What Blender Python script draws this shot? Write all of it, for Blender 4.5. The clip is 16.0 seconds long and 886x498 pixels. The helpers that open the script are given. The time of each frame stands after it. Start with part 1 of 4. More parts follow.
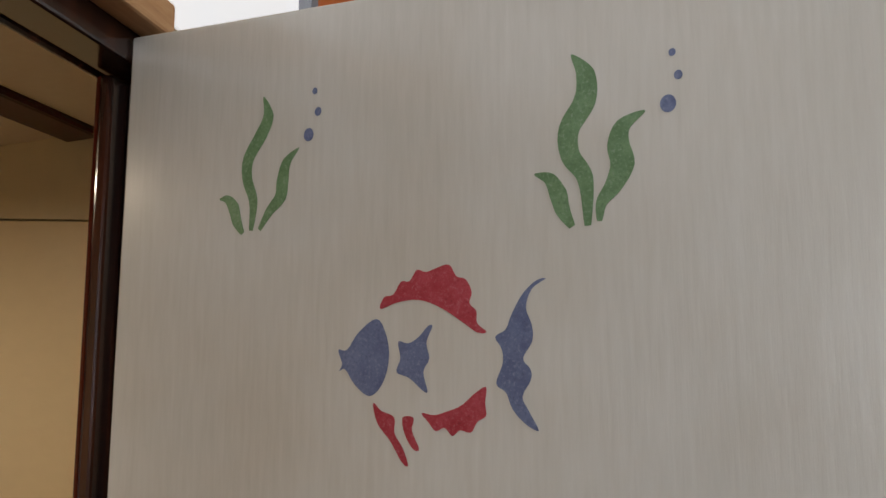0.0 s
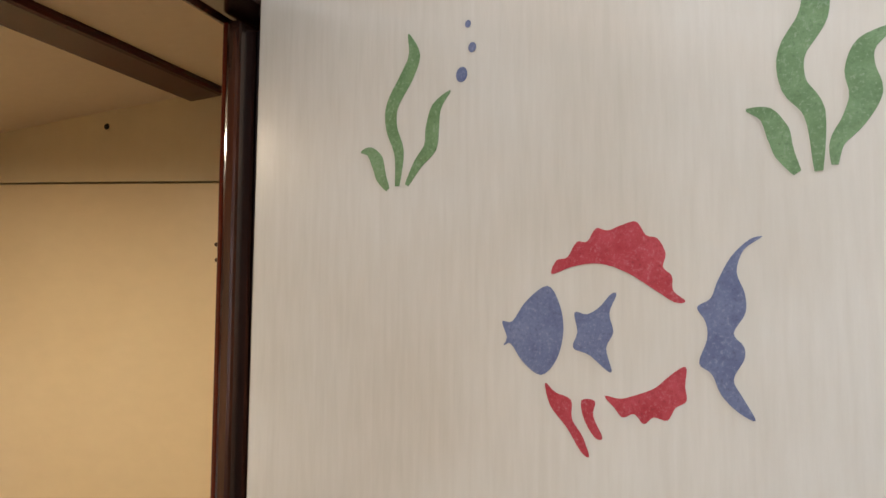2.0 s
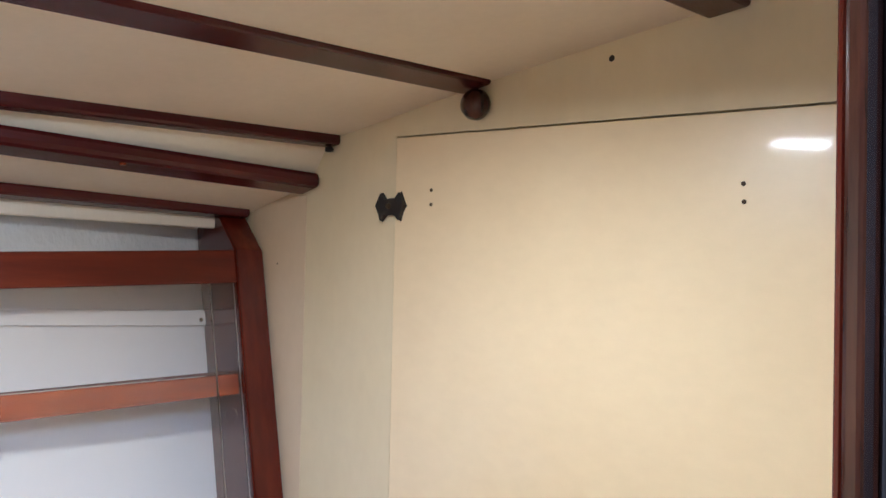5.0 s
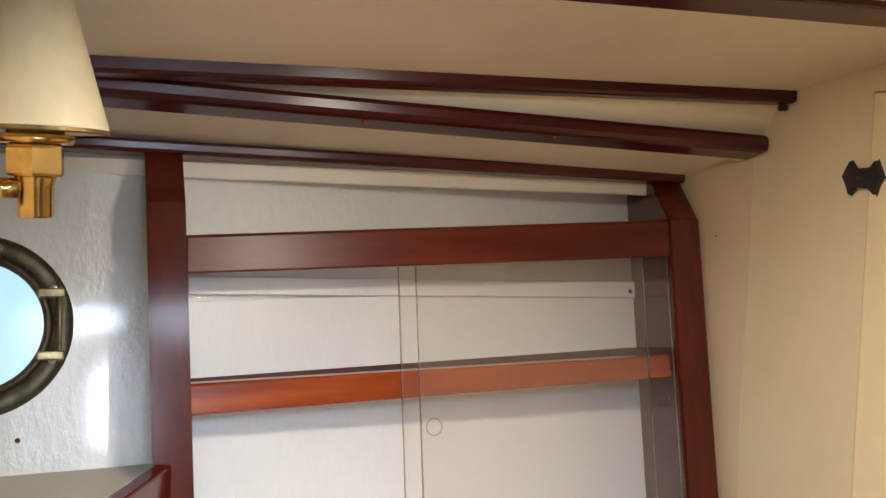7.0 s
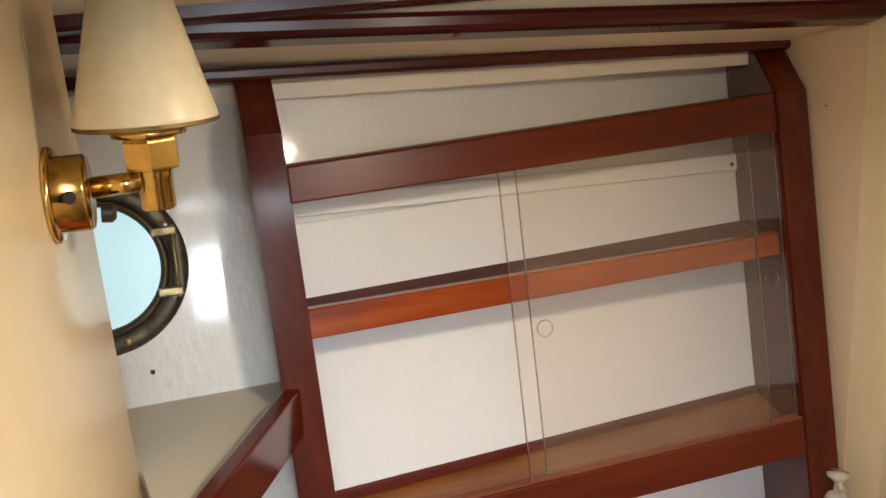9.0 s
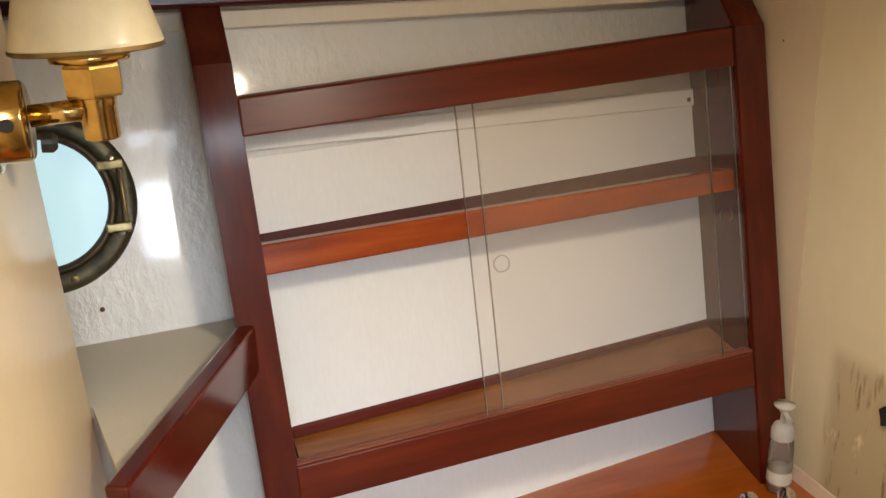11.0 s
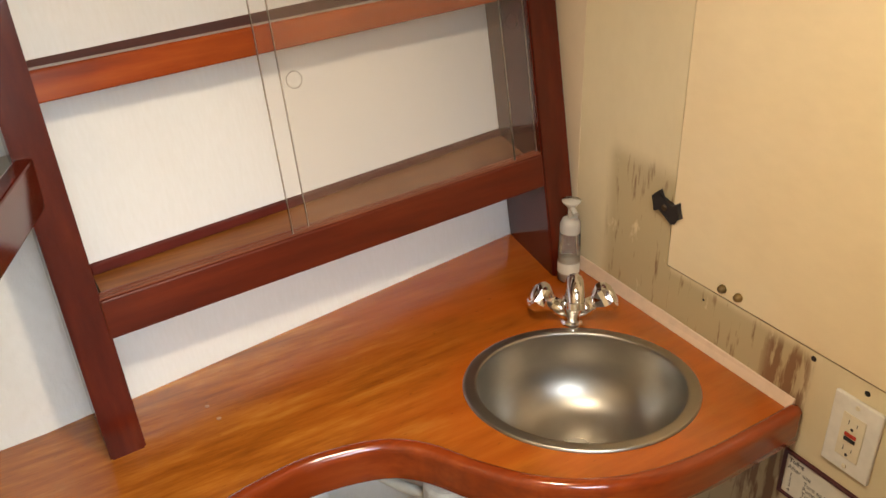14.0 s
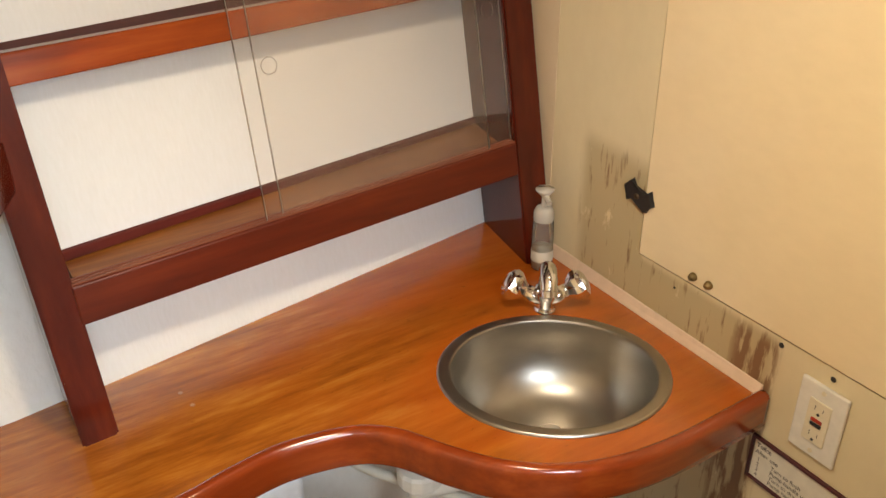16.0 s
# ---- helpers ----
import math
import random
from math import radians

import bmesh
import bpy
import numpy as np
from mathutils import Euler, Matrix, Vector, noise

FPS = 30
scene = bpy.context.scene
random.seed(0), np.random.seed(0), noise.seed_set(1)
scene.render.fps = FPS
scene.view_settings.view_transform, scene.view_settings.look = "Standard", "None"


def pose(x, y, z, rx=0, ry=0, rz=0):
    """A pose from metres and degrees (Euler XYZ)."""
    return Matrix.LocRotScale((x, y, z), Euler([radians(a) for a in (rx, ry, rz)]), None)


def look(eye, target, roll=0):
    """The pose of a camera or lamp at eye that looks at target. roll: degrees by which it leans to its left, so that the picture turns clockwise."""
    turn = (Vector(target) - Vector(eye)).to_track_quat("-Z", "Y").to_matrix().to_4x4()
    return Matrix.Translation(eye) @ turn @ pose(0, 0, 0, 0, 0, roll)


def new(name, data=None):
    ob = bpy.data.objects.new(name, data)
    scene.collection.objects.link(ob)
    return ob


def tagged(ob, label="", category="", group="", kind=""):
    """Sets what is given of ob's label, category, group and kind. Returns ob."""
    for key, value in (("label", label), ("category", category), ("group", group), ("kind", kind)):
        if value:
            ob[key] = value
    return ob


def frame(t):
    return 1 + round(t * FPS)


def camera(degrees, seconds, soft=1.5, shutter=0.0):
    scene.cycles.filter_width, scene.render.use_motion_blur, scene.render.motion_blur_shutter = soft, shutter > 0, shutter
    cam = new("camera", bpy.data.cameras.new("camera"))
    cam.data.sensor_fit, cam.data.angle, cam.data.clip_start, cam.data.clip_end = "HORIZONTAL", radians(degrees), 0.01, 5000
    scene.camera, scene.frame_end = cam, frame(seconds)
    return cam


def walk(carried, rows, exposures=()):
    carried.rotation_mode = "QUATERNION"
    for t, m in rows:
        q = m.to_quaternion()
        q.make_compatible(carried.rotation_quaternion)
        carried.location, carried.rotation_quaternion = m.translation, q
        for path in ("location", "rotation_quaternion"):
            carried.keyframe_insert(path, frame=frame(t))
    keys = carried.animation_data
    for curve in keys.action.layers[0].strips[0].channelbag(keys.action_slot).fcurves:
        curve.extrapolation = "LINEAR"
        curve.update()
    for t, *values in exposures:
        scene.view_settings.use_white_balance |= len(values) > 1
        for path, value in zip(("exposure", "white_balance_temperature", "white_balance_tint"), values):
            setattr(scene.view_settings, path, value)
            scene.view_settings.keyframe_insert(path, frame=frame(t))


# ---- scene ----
cam = camera(53.1, 16.0)
PATH = [
    (0, (1.799, -1.041, 1.528), (1.446, 0.909, 1.796), 0.2),
    (0.5, (1.792, -1.029, 1.53), (1.397, 0.914, 1.789), -0.1),
    (1, (1.782, -1.019, 1.532), (1.373, 0.922, 1.788), -0.1),
    (1.5, (1.771, -1.004, 1.536), (1.315, 0.928, 1.777), 0.1),
    (2, (1.749, -0.976, 1.536), (1.156, 0.926, 1.712), 0.3),
    (2.5, (1.716, -0.947, 1.531), (0.979, 0.908, 1.657), 0.6),
    (3, (1.685, -0.921, 1.529), (0.777, 0.858, 1.638), 1.4),
    (3.2, (1.674, -0.911, 1.53), (0.694, 0.829, 1.629), 1.3),
    (5.3, (1.571, -0.898, 1.543), (0.074, 0.427, 1.576), 0.1),
    (5.5, (1.555, -0.899, 1.559), (-0.002, 0.357, 1.583), -0.9),
    (6, (1.529, -0.874, 1.578), (-0.17, 0.182, 1.594), -0.3),
    (6.5, (1.489, -0.862, 1.583), (-0.33, -0.031, 1.566), 1.5),
    (7, (1.471, -0.86, 1.601), (-0.419, -0.22, 1.473), 1.5),
    (7.5, (1.456, -0.87, 1.622), (-0.451, -0.334, 1.345), 1.1),
    (8, (1.443, -0.882, 1.659), (-0.467, -0.38, 1.342), -0.9),
    (8.5, (1.439, -0.889, 1.688), (-0.466, -0.438, 1.28), -3.6),
    (9, (1.43, -0.893, 1.706), (-0.448, -0.425, 1.203), -3.7),
    (9.2, (1.43, -0.892, 1.71), (-0.442, -0.438, 1.172), -3.8),
    (11.5, (1.417, -0.891, 1.686), (-0.366, -0.307, 0.992), -2.5),
    (12, (1.421, -0.888, 1.675), (-0.314, -0.276, 0.892), -2.4),
    (12.5, (1.419, -0.885, 1.682), (-0.255, -0.215, 0.816), -2.2),
    (13, (1.415, -0.899, 1.674), (-0.194, -0.118, 0.781), -2.0),
    (13.5, (1.422, -0.904, 1.667), (-0.112, -0.049, 0.711), -1.8),
    (14, (1.44, -0.897, 1.666), (-0.068, -0.024, 0.683), -1.9),
    (14.5, (1.434, -0.901, 1.669), (-0.069, -0.02, 0.686), -1.8),
    (15, (1.438, -0.9, 1.665), (-0.058, -0.013, 0.678), -1.7),
    (15.5, (1.447, -0.894, 1.668), (-0.033, 0.002, 0.663), -1.4),
    (16, (1.445, -0.902, 1.665), (-0.022, 0.016, 0.662), -0.7),
]
walk(cam, [(t, look(eye, target, roll)) for t, eye, target, roll in PATH],
     [(0.0, -1.5, 6800, 13), (0.5, -1.45, 6800, 13), (1.0, -1.15, 6800, 13), (1.5, -0.88, 6800, 13), (2.0, -0.6, 6800, 13), (2.5, -0.33, 6500, 10), (3.0, -0.1, 6300, 11), (4.0, 0.0, 5500, 10),
      (5.3, 0.32, 4700, 10), (6.0, 0.25, 4750, 10), (6.5, 0.15, 5000, 10), (7.0, 0.05, 5900, 10), (8.0, -0.05, 6400, 10), (9.2, -0.08, 6500, 10), (11.3, -0.08, 6500, 10), (13.0, 0.0, 6800, 10), (16.0, 0.12, 6950, 10)])

# ---- world, daylight and lamps ----
world = bpy.data.worlds.new("sky")
scene.world = world
world.use_nodes = True
wn = world.node_tree
sky = wn.nodes.new("ShaderNodeTexSky")
sky.sky_type = "NISHITA"
sky.sun_disc = False
sky.sun_elevation = radians(40)
sky.sun_rotation = radians(60)
wn.links.new(sky.outputs["Color"], wn.nodes["Background"].inputs["Color"])
wn.nodes["Background"].inputs["Strength"].default_value = 0.12



def area_lamp(name, m, sx, sy, power, colour):
    data = bpy.data.lights.new(name, "AREA")
    data.shape, data.size, data.size_y, data.energy, data.color = "RECTANGLE", sx, sy, power, colour
    ob = new(name, data)
    ob.matrix_world = m
    return ob


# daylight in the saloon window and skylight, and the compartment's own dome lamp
area_lamp("window_daylight", look((2.58, -0.72, 1.69), (0.6, -0.75, 1.45)), 0.24, 0.28, 4.5, (0.78, 0.89, 1.0))
area_lamp("window_daylight", look((2.58, -0.39, 2.07), (0.5, -0.65, 1.4)), 0.38, 0.26, 4.5, (0.78, 0.89, 1.0))
area_lamp("skylight_daylight", look((2.28, -0.95, 2.235), (1.45, -0.82, 1.2)), 0.50, 0.80, 44.0, (0.74, 0.87, 1.0))
area_lamp("companionway_daylight", look((1.60, -2.65, 1.62), (1.75, -0.50, 1.6)), 0.32, 0.66, 27.0, (0.80, 0.90, 1.0))
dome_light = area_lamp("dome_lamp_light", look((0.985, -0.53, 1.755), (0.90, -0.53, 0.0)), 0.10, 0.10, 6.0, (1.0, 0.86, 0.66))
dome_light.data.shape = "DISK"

# ---- materials ----


def material(name, rough=0.5, metal=0.0, coat=0.0):
    m = bpy.data.materials.new(name)
    m.use_nodes = True
    b = m.node_tree.nodes["Principled BSDF"]
    b.inputs["Roughness"].default_value = rough
    b.inputs["Metallic"].default_value = metal
    b.inputs["Coat Weight"].default_value = coat
    b.inputs["Coat Roughness"].default_value = 0.08
    return m, m.node_tree, b


def node(tree, kind, **values):
    n = tree.nodes.new(kind)
    for key, v in values.items():
        n.inputs[key.replace("_", " ")].default_value = v
    return n


def coords(tree, scale=(1, 1, 1), turn=(0, 0, 0)):
    tc = tree.nodes.new("ShaderNodeTexCoord")
    mp = tree.nodes.new("ShaderNodeMapping")
    mp.inputs["Scale"].default_value = scale
    mp.inputs["Rotation"].default_value = turn
    tree.links.new(tc.outputs["Object"], mp.inputs["Vector"])
    return mp.outputs["Vector"]


def ramp(tree, source, stops):
    r = tree.nodes.new("ShaderNodeValToRGB")
    el = r.color_ramp.elements
    while len(el) < len(stops):
        el.new(0.5)
    for e, (p, c) in zip(el, stops):
        e.position, e.color = p, (*c, 1)
    tree.links.new(source, r.inputs["Fac"])
    return r.outputs["Color"]


def bump(tree, b, height, strength, dist=0.002):
    n = tree.nodes.new("ShaderNodeBump")
    n.inputs["Strength"].default_value, n.inputs["Distance"].default_value = strength, dist
    tree.links.new(height, n.inputs["Height"])
    tree.links.new(n.outputs["Normal"], b.inputs["Normal"])


def mixed(tree, fac, a, b_):
    n = tree.nodes.new("ShaderNodeMix")
    n.data_type = "RGBA"
    for key, v in (("Factor", fac), (6, a), (7, b_)):
        if isinstance(v, (int, float)):
            n.inputs[key].default_value = v
        elif isinstance(v, tuple):
            n.inputs[key].default_value = (*v, 1)
        else:
            tree.links.new(v, n.inputs[key])
    return n.outputs[2]


def noise_of(tree, vector, scale, detail=4, rough=0.55):
    n = node(tree, "ShaderNodeTexNoise", Scale=scale, Detail=detail, Roughness=rough)
    tree.links.new(vector, n.inputs["Vector"])
    return n.outputs["Fac"]


def paint(name, colour, other, rough=0.4, coat=0.0, brush=0.25, spread=(0.35, 0.7), stretch=(8, 8, 1), streak=(0.96, 0.955, 0.945), relief=0.0012):
    """Brushed boat paint: two tones in soft clouds, brush strokes in the relief."""
    m, tree, b = material(name, rough, 0, coat)
    v = coords(tree)
    cloud = noise_of(tree, v, 3.2, 3)
    tint = ramp(tree, cloud, [(spread[0], colour), (spread[1], other)])
    fine = noise_of(tree, coords(tree, stretch), 26, 5)
    speck = ramp(tree, fine, [(0.3, streak), (0.75, (1.0, 1.0, 1.0))])
    mul = tree.nodes.new("ShaderNodeMix")
    mul.data_type, mul.blend_type = "RGBA", "MULTIPLY"
    mul.inputs[0].default_value = 1.0
    tree.links.new(tint, mul.inputs[6])
    tree.links.new(speck, mul.inputs[7])
    tree.links.new(mul.outputs[2], b.inputs["Base Color"])
    bump(tree, b, fine, brush, relief)
    return m


def varnished(name, dark, mid, light, along="y", rough=0.22, coat=0.6, scale=1.0):
    """Varnished hardwood with the grain along one axis."""
    m, tree, b = material(name, rough, 0, coat)
    s = {"x": (1.2, 14, 14), "y": (14, 1.2, 14), "z": (14, 14, 1.2)}[along]
    v = coords(tree, tuple(k * scale for k in s))
    g = noise_of(tree, v, 2.6, 6, 0.6)
    col = ramp(tree, g, [(0.28, dark), (0.5, mid), (0.72, light)])
    big = noise_of(tree, coords(tree), 5, 2)
    col2 = mixed(tree, ramp(tree, big, [(0.4, (0, 0, 0)), (0.7, (0.55, 0.55, 0.55))]), col, dark)
    tree.links.new(col2, b.inputs["Base Color"])
    b.inputs["Coat Roughness"].default_value = rough * 0.75
    b.inputs["Specular IOR Level"].default_value = 0.28
    pores = noise_of(tree, coords(tree, tuple(k * 5 for k in s)), 6, 3)
    bump(tree, b, pores, 0.10, 0.0006)
    return m


def metal(name, colour, other, rough, scale=18, stretch=(1, 1, 1), spread=1.8):
    m, tree, b = material(name, rough, 1.0)
    n = noise_of(tree, coords(tree, stretch), scale, 5)
    tree.links.new(ramp(tree, n, [(0.35, colour), (0.7, other)]), b.inputs["Base Color"])
    tree.links.new(ramp(tree, n, [(0.3, (rough,) * 3), (0.75, (min(1, rough * spread),) * 3)]), b.inputs["Roughness"])
    return m


def plain(name, colour, rough=0.5, coat=0.0):
    m, tree, b = material(name, rough, 0, coat)
    n = noise_of(tree, coords(tree), 60, 3)
    tree.links.new(ramp(tree, n, [(0.3, tuple(c * 0.9 for c in colour)), (0.7, colour)]), b.inputs["Base Color"])
    return m


def peeling(name, colour, other, bare, streak):
    """Bulkhead paint that has flaked and stained in a strip above the counter."""
    m = paint(name, colour, other, 0.42, 0.1, 0.08, stretch=(2, 2, 1.2))
    tree = m.node_tree
    b = tree.nodes["Principled BSDF"]
    base = b.inputs["Base Color"].links[0].from_socket
    sep = tree.nodes.new("ShaderNodeSeparateXYZ")
    tree.links.new(coords(tree), sep.inputs[0])

    def span(axis, a, c):
        n = tree.nodes.new("ShaderNodeMapRange")
        n.interpolation_type = "SMOOTHSTEP"
        n.inputs["From Min"].default_value, n.inputs["From Max"].default_value = a, c
        tree.links.new(sep.outputs[axis], n.inputs["Value"])
        return n.outputs["Result"]

    def calc(op, p, q):
        n = tree.nodes.new("ShaderNodeMath")
        n.operation = op
        for k, v in enumerate((p, q)):
            if isinstance(v, (int, float)):
                n.inputs[k].default_value = v
            else:
                tree.links.new(v, n.inputs[k])
        return n.outputs[0]

    strip = calc("MULTIPLY", span("Z", 0.958, 0.940), calc("MULTIPLY", span("X", 0.875, 0.845), span("X", 0.43, 0.46)))
    patch = calc("MULTIPLY", span("Z", 1.125, 1.085), calc("MULTIPLY", span("X", 0.43, 0.46), span("X", 0.60, 0.59)))
    under = calc("MULTIPLY", span("Z", 0.80, 0.76), span("X", 0.86, 0.78))
    where = calc("MAXIMUM", calc("MAXIMUM", strip, patch), under)
    flakes = noise_of(tree, coords(tree, (1, 1, 0.45)), 26, 6, 0.65)
    drip = noise_of(tree, coords(tree, (1, 1, 0.14)), 70, 4, 0.6)
    f1 = calc("MULTIPLY", where, ramp(tree, flakes, [(0.33, (0, 0, 0)), (0.39, (0.85, 0.85, 0.85))]))
    stain = calc("MULTIPLY", span("Z", 0.955, 0.93), calc("MULTIPLY", span("X", 0.872, 0.855), span("X", 0.775, 0.80)))
    f3 = calc("MULTIPLY", stain, ramp(tree, drip, [(0.44, (0, 0, 0)), (0.52, (0.9, 0.9, 0.9))]))
    f2 = calc("MULTIPLY", where, ramp(tree, drip, [(0.575, (0, 0, 0)), (0.66, (0.85, 0.85, 0.85))]))
    tree.links.new(mixed(tree, calc("MAXIMUM", f2, f3), mixed(tree, f1, base, bare), streak), b.inputs["Base Color"])
    return m


CREAM = peeling("cream_bulkhead_paint", (0.76, 0.655, 0.44), (0.70, 0.595, 0.385), (0.46, 0.365, 0.20), (0.20, 0.095, 0.045))
CREAM_STRIP = paint("cream_filler_paint", (0.72, 0.59, 0.42), (0.66, 0.53, 0.36), 0.42, 0.1, 0.1, stretch=(2, 2, 1.2))
CREAM_HATCH = paint("cream_hatch_paint", (0.87, 0.718, 0.47), (0.81, 0.658, 0.42), 0.36, 0.2, 0.07, stretch=(1.2, 1.2, 2.2))
CEILING = paint("beige_headliner", (0.81, 0.72, 0.57), (0.75, 0.66, 0.51), 0.55, 0.0, 0.3, stretch=(3, 3, 3))
HULL = paint("gloss_white_hull_paint", (0.84, 0.84, 0.82), (0.79, 0.79, 0.76), 0.07, 1.0, 1.0, stretch=(2.8, 3.2, 2.2), relief=0.0024)
BACKING = paint("white_locker_paint", (0.89, 0.89, 0.885), (0.85, 0.85, 0.845), 0.32, 0.1, 0.25)
BATTEN = paint("cream_batten_paint", (0.82, 0.74, 0.60), (0.76, 0.67, 0.53), 0.4, 0.0, 0.3)
DOORPAINT = paint("pale_grey_door_paint", (0.60, 0.575, 0.53), (0.52, 0.475, 0.41), 0.25, 0.4, 0.22, (0.36, 0.62), (9, 9, 0.9), (0.92, 0.91, 0.89))
SHELFTOP = paint("grey_beige_shelf_paint", (0.62, 0.56, 0.45), (0.54, 0.48, 0.38), 0.5, 0.0, 0.3)
MAHOG_Z = varnished("mahogany_upright", (0.055, 0.0065, 0.003), (0.088, 0.0105, 0.0045), (0.125, 0.017, 0.006), "z", 0.15, 0.2)
MAHOG_Y = varnished("mahogany_rail", (0.070, 0.009, 0.0035), (0.110, 0.0145, 0.0045), (0.160, 0.025, 0.007), "y", 0.36, 0.12)
MAHOG_X = varnished("mahogany_cross", (0.050, 0.006, 0.004), (0.090, 0.010, 0.0055), (0.125, 0.017, 0.008), "x", 0.16, 0.4)
AMBER_Y = varnished("amber_mahogany", (0.17, 0.024, 0.005), (0.31, 0.052, 0.008), (0.42, 0.088, 0.013), "y")
DARKBEAM = varnished("dark_beam_mahogany", (0.030, 0.005, 0.005), (0.065, 0.009, 0.009), (0.085, 0.012, 0.011), "y", 0.26, 0.12)
SHELFWOOD = varnished("tan_shelf_wood", (0.15, 0.042, 0.008), (0.26, 0.085, 0.015), (0.38, 0.145, 0.028), "y", 0.45, 0.15, 1.6)
RAWWOOD = varnished("worn_brown_wood", (0.24, 0.11, 0.045), (0.42, 0.22, 0.10), (0.55, 0.34, 0.17), "y", 0.6, 0.0, 3.0)
JAMBWOOD = varnished("dark_jamb_wood", (0.008, 0.003, 0.0025), (0.024, 0.008, 0.005), (0.10, 0.030, 0.014), "z", 0.16, 0.4)
BRASS = metal("polished_brass", (0.76, 0.53, 0.19), (0.52, 0.33, 0.10), 0.13, 42)
OLDBRASS = metal("tarnished_brass", (0.34, 0.24, 0.10), (0.16, 0.12, 0.06), 0.42, 40)
LUGBRASS = metal("pale_worn_brass", (0.46, 0.38, 0.20), (0.24, 0.20, 0.11), 0.32, 60)
BRONZE = metal("weathered_bronze", (0.17, 0.15, 0.10), (0.07, 0.065, 0.05), 0.38, 45)
STEEL = metal("brushed_stainless", (0.42, 0.39, 0.345), (0.37, 0.345, 0.30), 0.34, 14, (1, 1, 2), 1.05)
CHROME = metal("chrome", (0.86, 0.86, 0.86), (0.80, 0.80, 0.80), 0.06)
BLACKIRON = plain("black_hook_iron", (0.018, 0.015, 0.014), 0.6)
DARKMETAL = metal("dark_screw_metal", (0.16, 0.12, 0.08), (0.07, 0.05, 0.035), 0.45)
SHADE = plain("cream_lamp_shade", (0.86, 0.77, 0.53), 0.4, 0.25)
WHITEPLASTIC = plain("white_plastic", (0.80, 0.77, 0.70), 0.35, 0.2)
IVORY = plain("ivory_plastic", (0.78, 0.70, 0.52), 0.35, 0.2)
BLACKPLASTIC = plain("black_plastic", (0.015, 0.015, 0.015), 0.4)
REDPLASTIC = plain("red_plastic", (0.40, 0.035, 0.018), 0.4)
PAPER = plain("laminated_paper", (0.80, 0.76, 0.66), 0.3, 0.3)
MAROON = plain("maroon_frame", (0.075, 0.012, 0.016), 0.4, 0.2)
INK = plain("grey_ink", (0.05, 0.045, 0.045), 0.6)
CAULK = plain("cream_caulk", (0.70, 0.51, 0.36), 0.5)
ORANGE = plain("orange_canvas", (0.62, 0.15, 0.035), 0.7)
GREYTRIM = plain("grey_trim", (0.25, 0.25, 0.27), 0.5)
SOLE = varnished("teak_sole", (0.12, 0.05, 0.02), (0.22, 0.10, 0.04), (0.30, 0.15, 0.06), "y", 0.4, 0.2)
SALOON = paint("saloon_panelling", (0.36, 0.27, 0.18), (0.30, 0.21, 0.13), 0.5)
HOSE = plain("pale_hose", (0.62, 0.60, 0.52), 0.45)


def stencil(name, colour, light):
    """Dabbed stencil paint: fine speckle of the brush over soft mottling."""
    m, tree, b = material(name, 0.5)
    fine = noise_of(tree, coords(tree), 520, 3, 0.7)
    big = noise_of(tree, coords(tree), 70, 4, 0.65)
    col = mixed(tree, ramp(tree, big, [(0.35, (0, 0, 0)), (0.68, (0.8, 0.8, 0.8))]), colour, light)
    pale = tuple(min(1, 0.7 * c + 0.14) for c in light)
    col = mixed(tree, ramp(tree, fine, [(0.54, (0, 0, 0)), (0.70, (0.55, 0.55, 0.55))]), col, pale)
    dark = tuple(0.6 * c for c in colour)
    col = mixed(tree, ramp(tree, fine, [(0.30, (0.6, 0.6, 0.6)), (0.44, (0, 0, 0))]), col, dark)
    tree.links.new(col, b.inputs["Base Color"])
    bump(tree, b, fine, 0.2, 0.0004)
    return m


GREEN = stencil("green_stencil", (0.085, 0.165, 0.065), (0.16, 0.26, 0.13))
BLUE = stencil("blue_stencil", (0.085, 0.105, 0.20), (0.15, 0.175, 0.28))
RED = stencil("red_stencil", (0.32, 0.016, 0.030), (0.43, 0.055, 0.075))
PALEGREEN = stencil("faded_green_stencil", (0.42, 0.46, 0.28), (0.60, 0.57, 0.38))


def glass(name, colour, rough, mix, tint_weight=0.0, veil=(0.6, 0.5, 0.4)):
    """Thin clear sheet: mostly see-through, with a mirror gloss by the viewing angle."""
    m = bpy.data.materials.new(name)
    m.use_nodes = True
    tree = m.node_tree
    tree.nodes.remove(tree.nodes["Principled BSDF"])
    out = tree.nodes["Material Output"]
    clear = tree.nodes.new("ShaderNodeBsdfTransparent")
    clear.inputs["Color"].default_value = (*colour, 1)
    haze = tree.nodes.new("ShaderNodeBsdfDiffuse")
    haze.inputs["Color"].default_value = (*veil, 1)
    gloss = tree.nodes.new("ShaderNodeBsdfGlossy")
    gloss.inputs["Roughness"].default_value = rough
    fres = tree.nodes.new("ShaderNodeFresnel")
    fres.inputs["IOR"].default_value = mix
    a = tree.nodes.new("ShaderNodeMixShader")
    a.inputs["Fac"].default_value = tint_weight
    tree.links.new(clear.outputs[0], a.inputs[1])
    tree.links.new(haze.outputs[0], a.inputs[2])
    c = tree.nodes.new("ShaderNodeMixShader")
    tree.links.new(fres.outputs[0], c.inputs["Fac"])
    tree.links.new(a.outputs[0], c.inputs[1])
    tree.links.new(gloss.outputs[0], c.inputs[2])
    tree.links.new(c.outputs[0], out.inputs["Surface"])
    return m


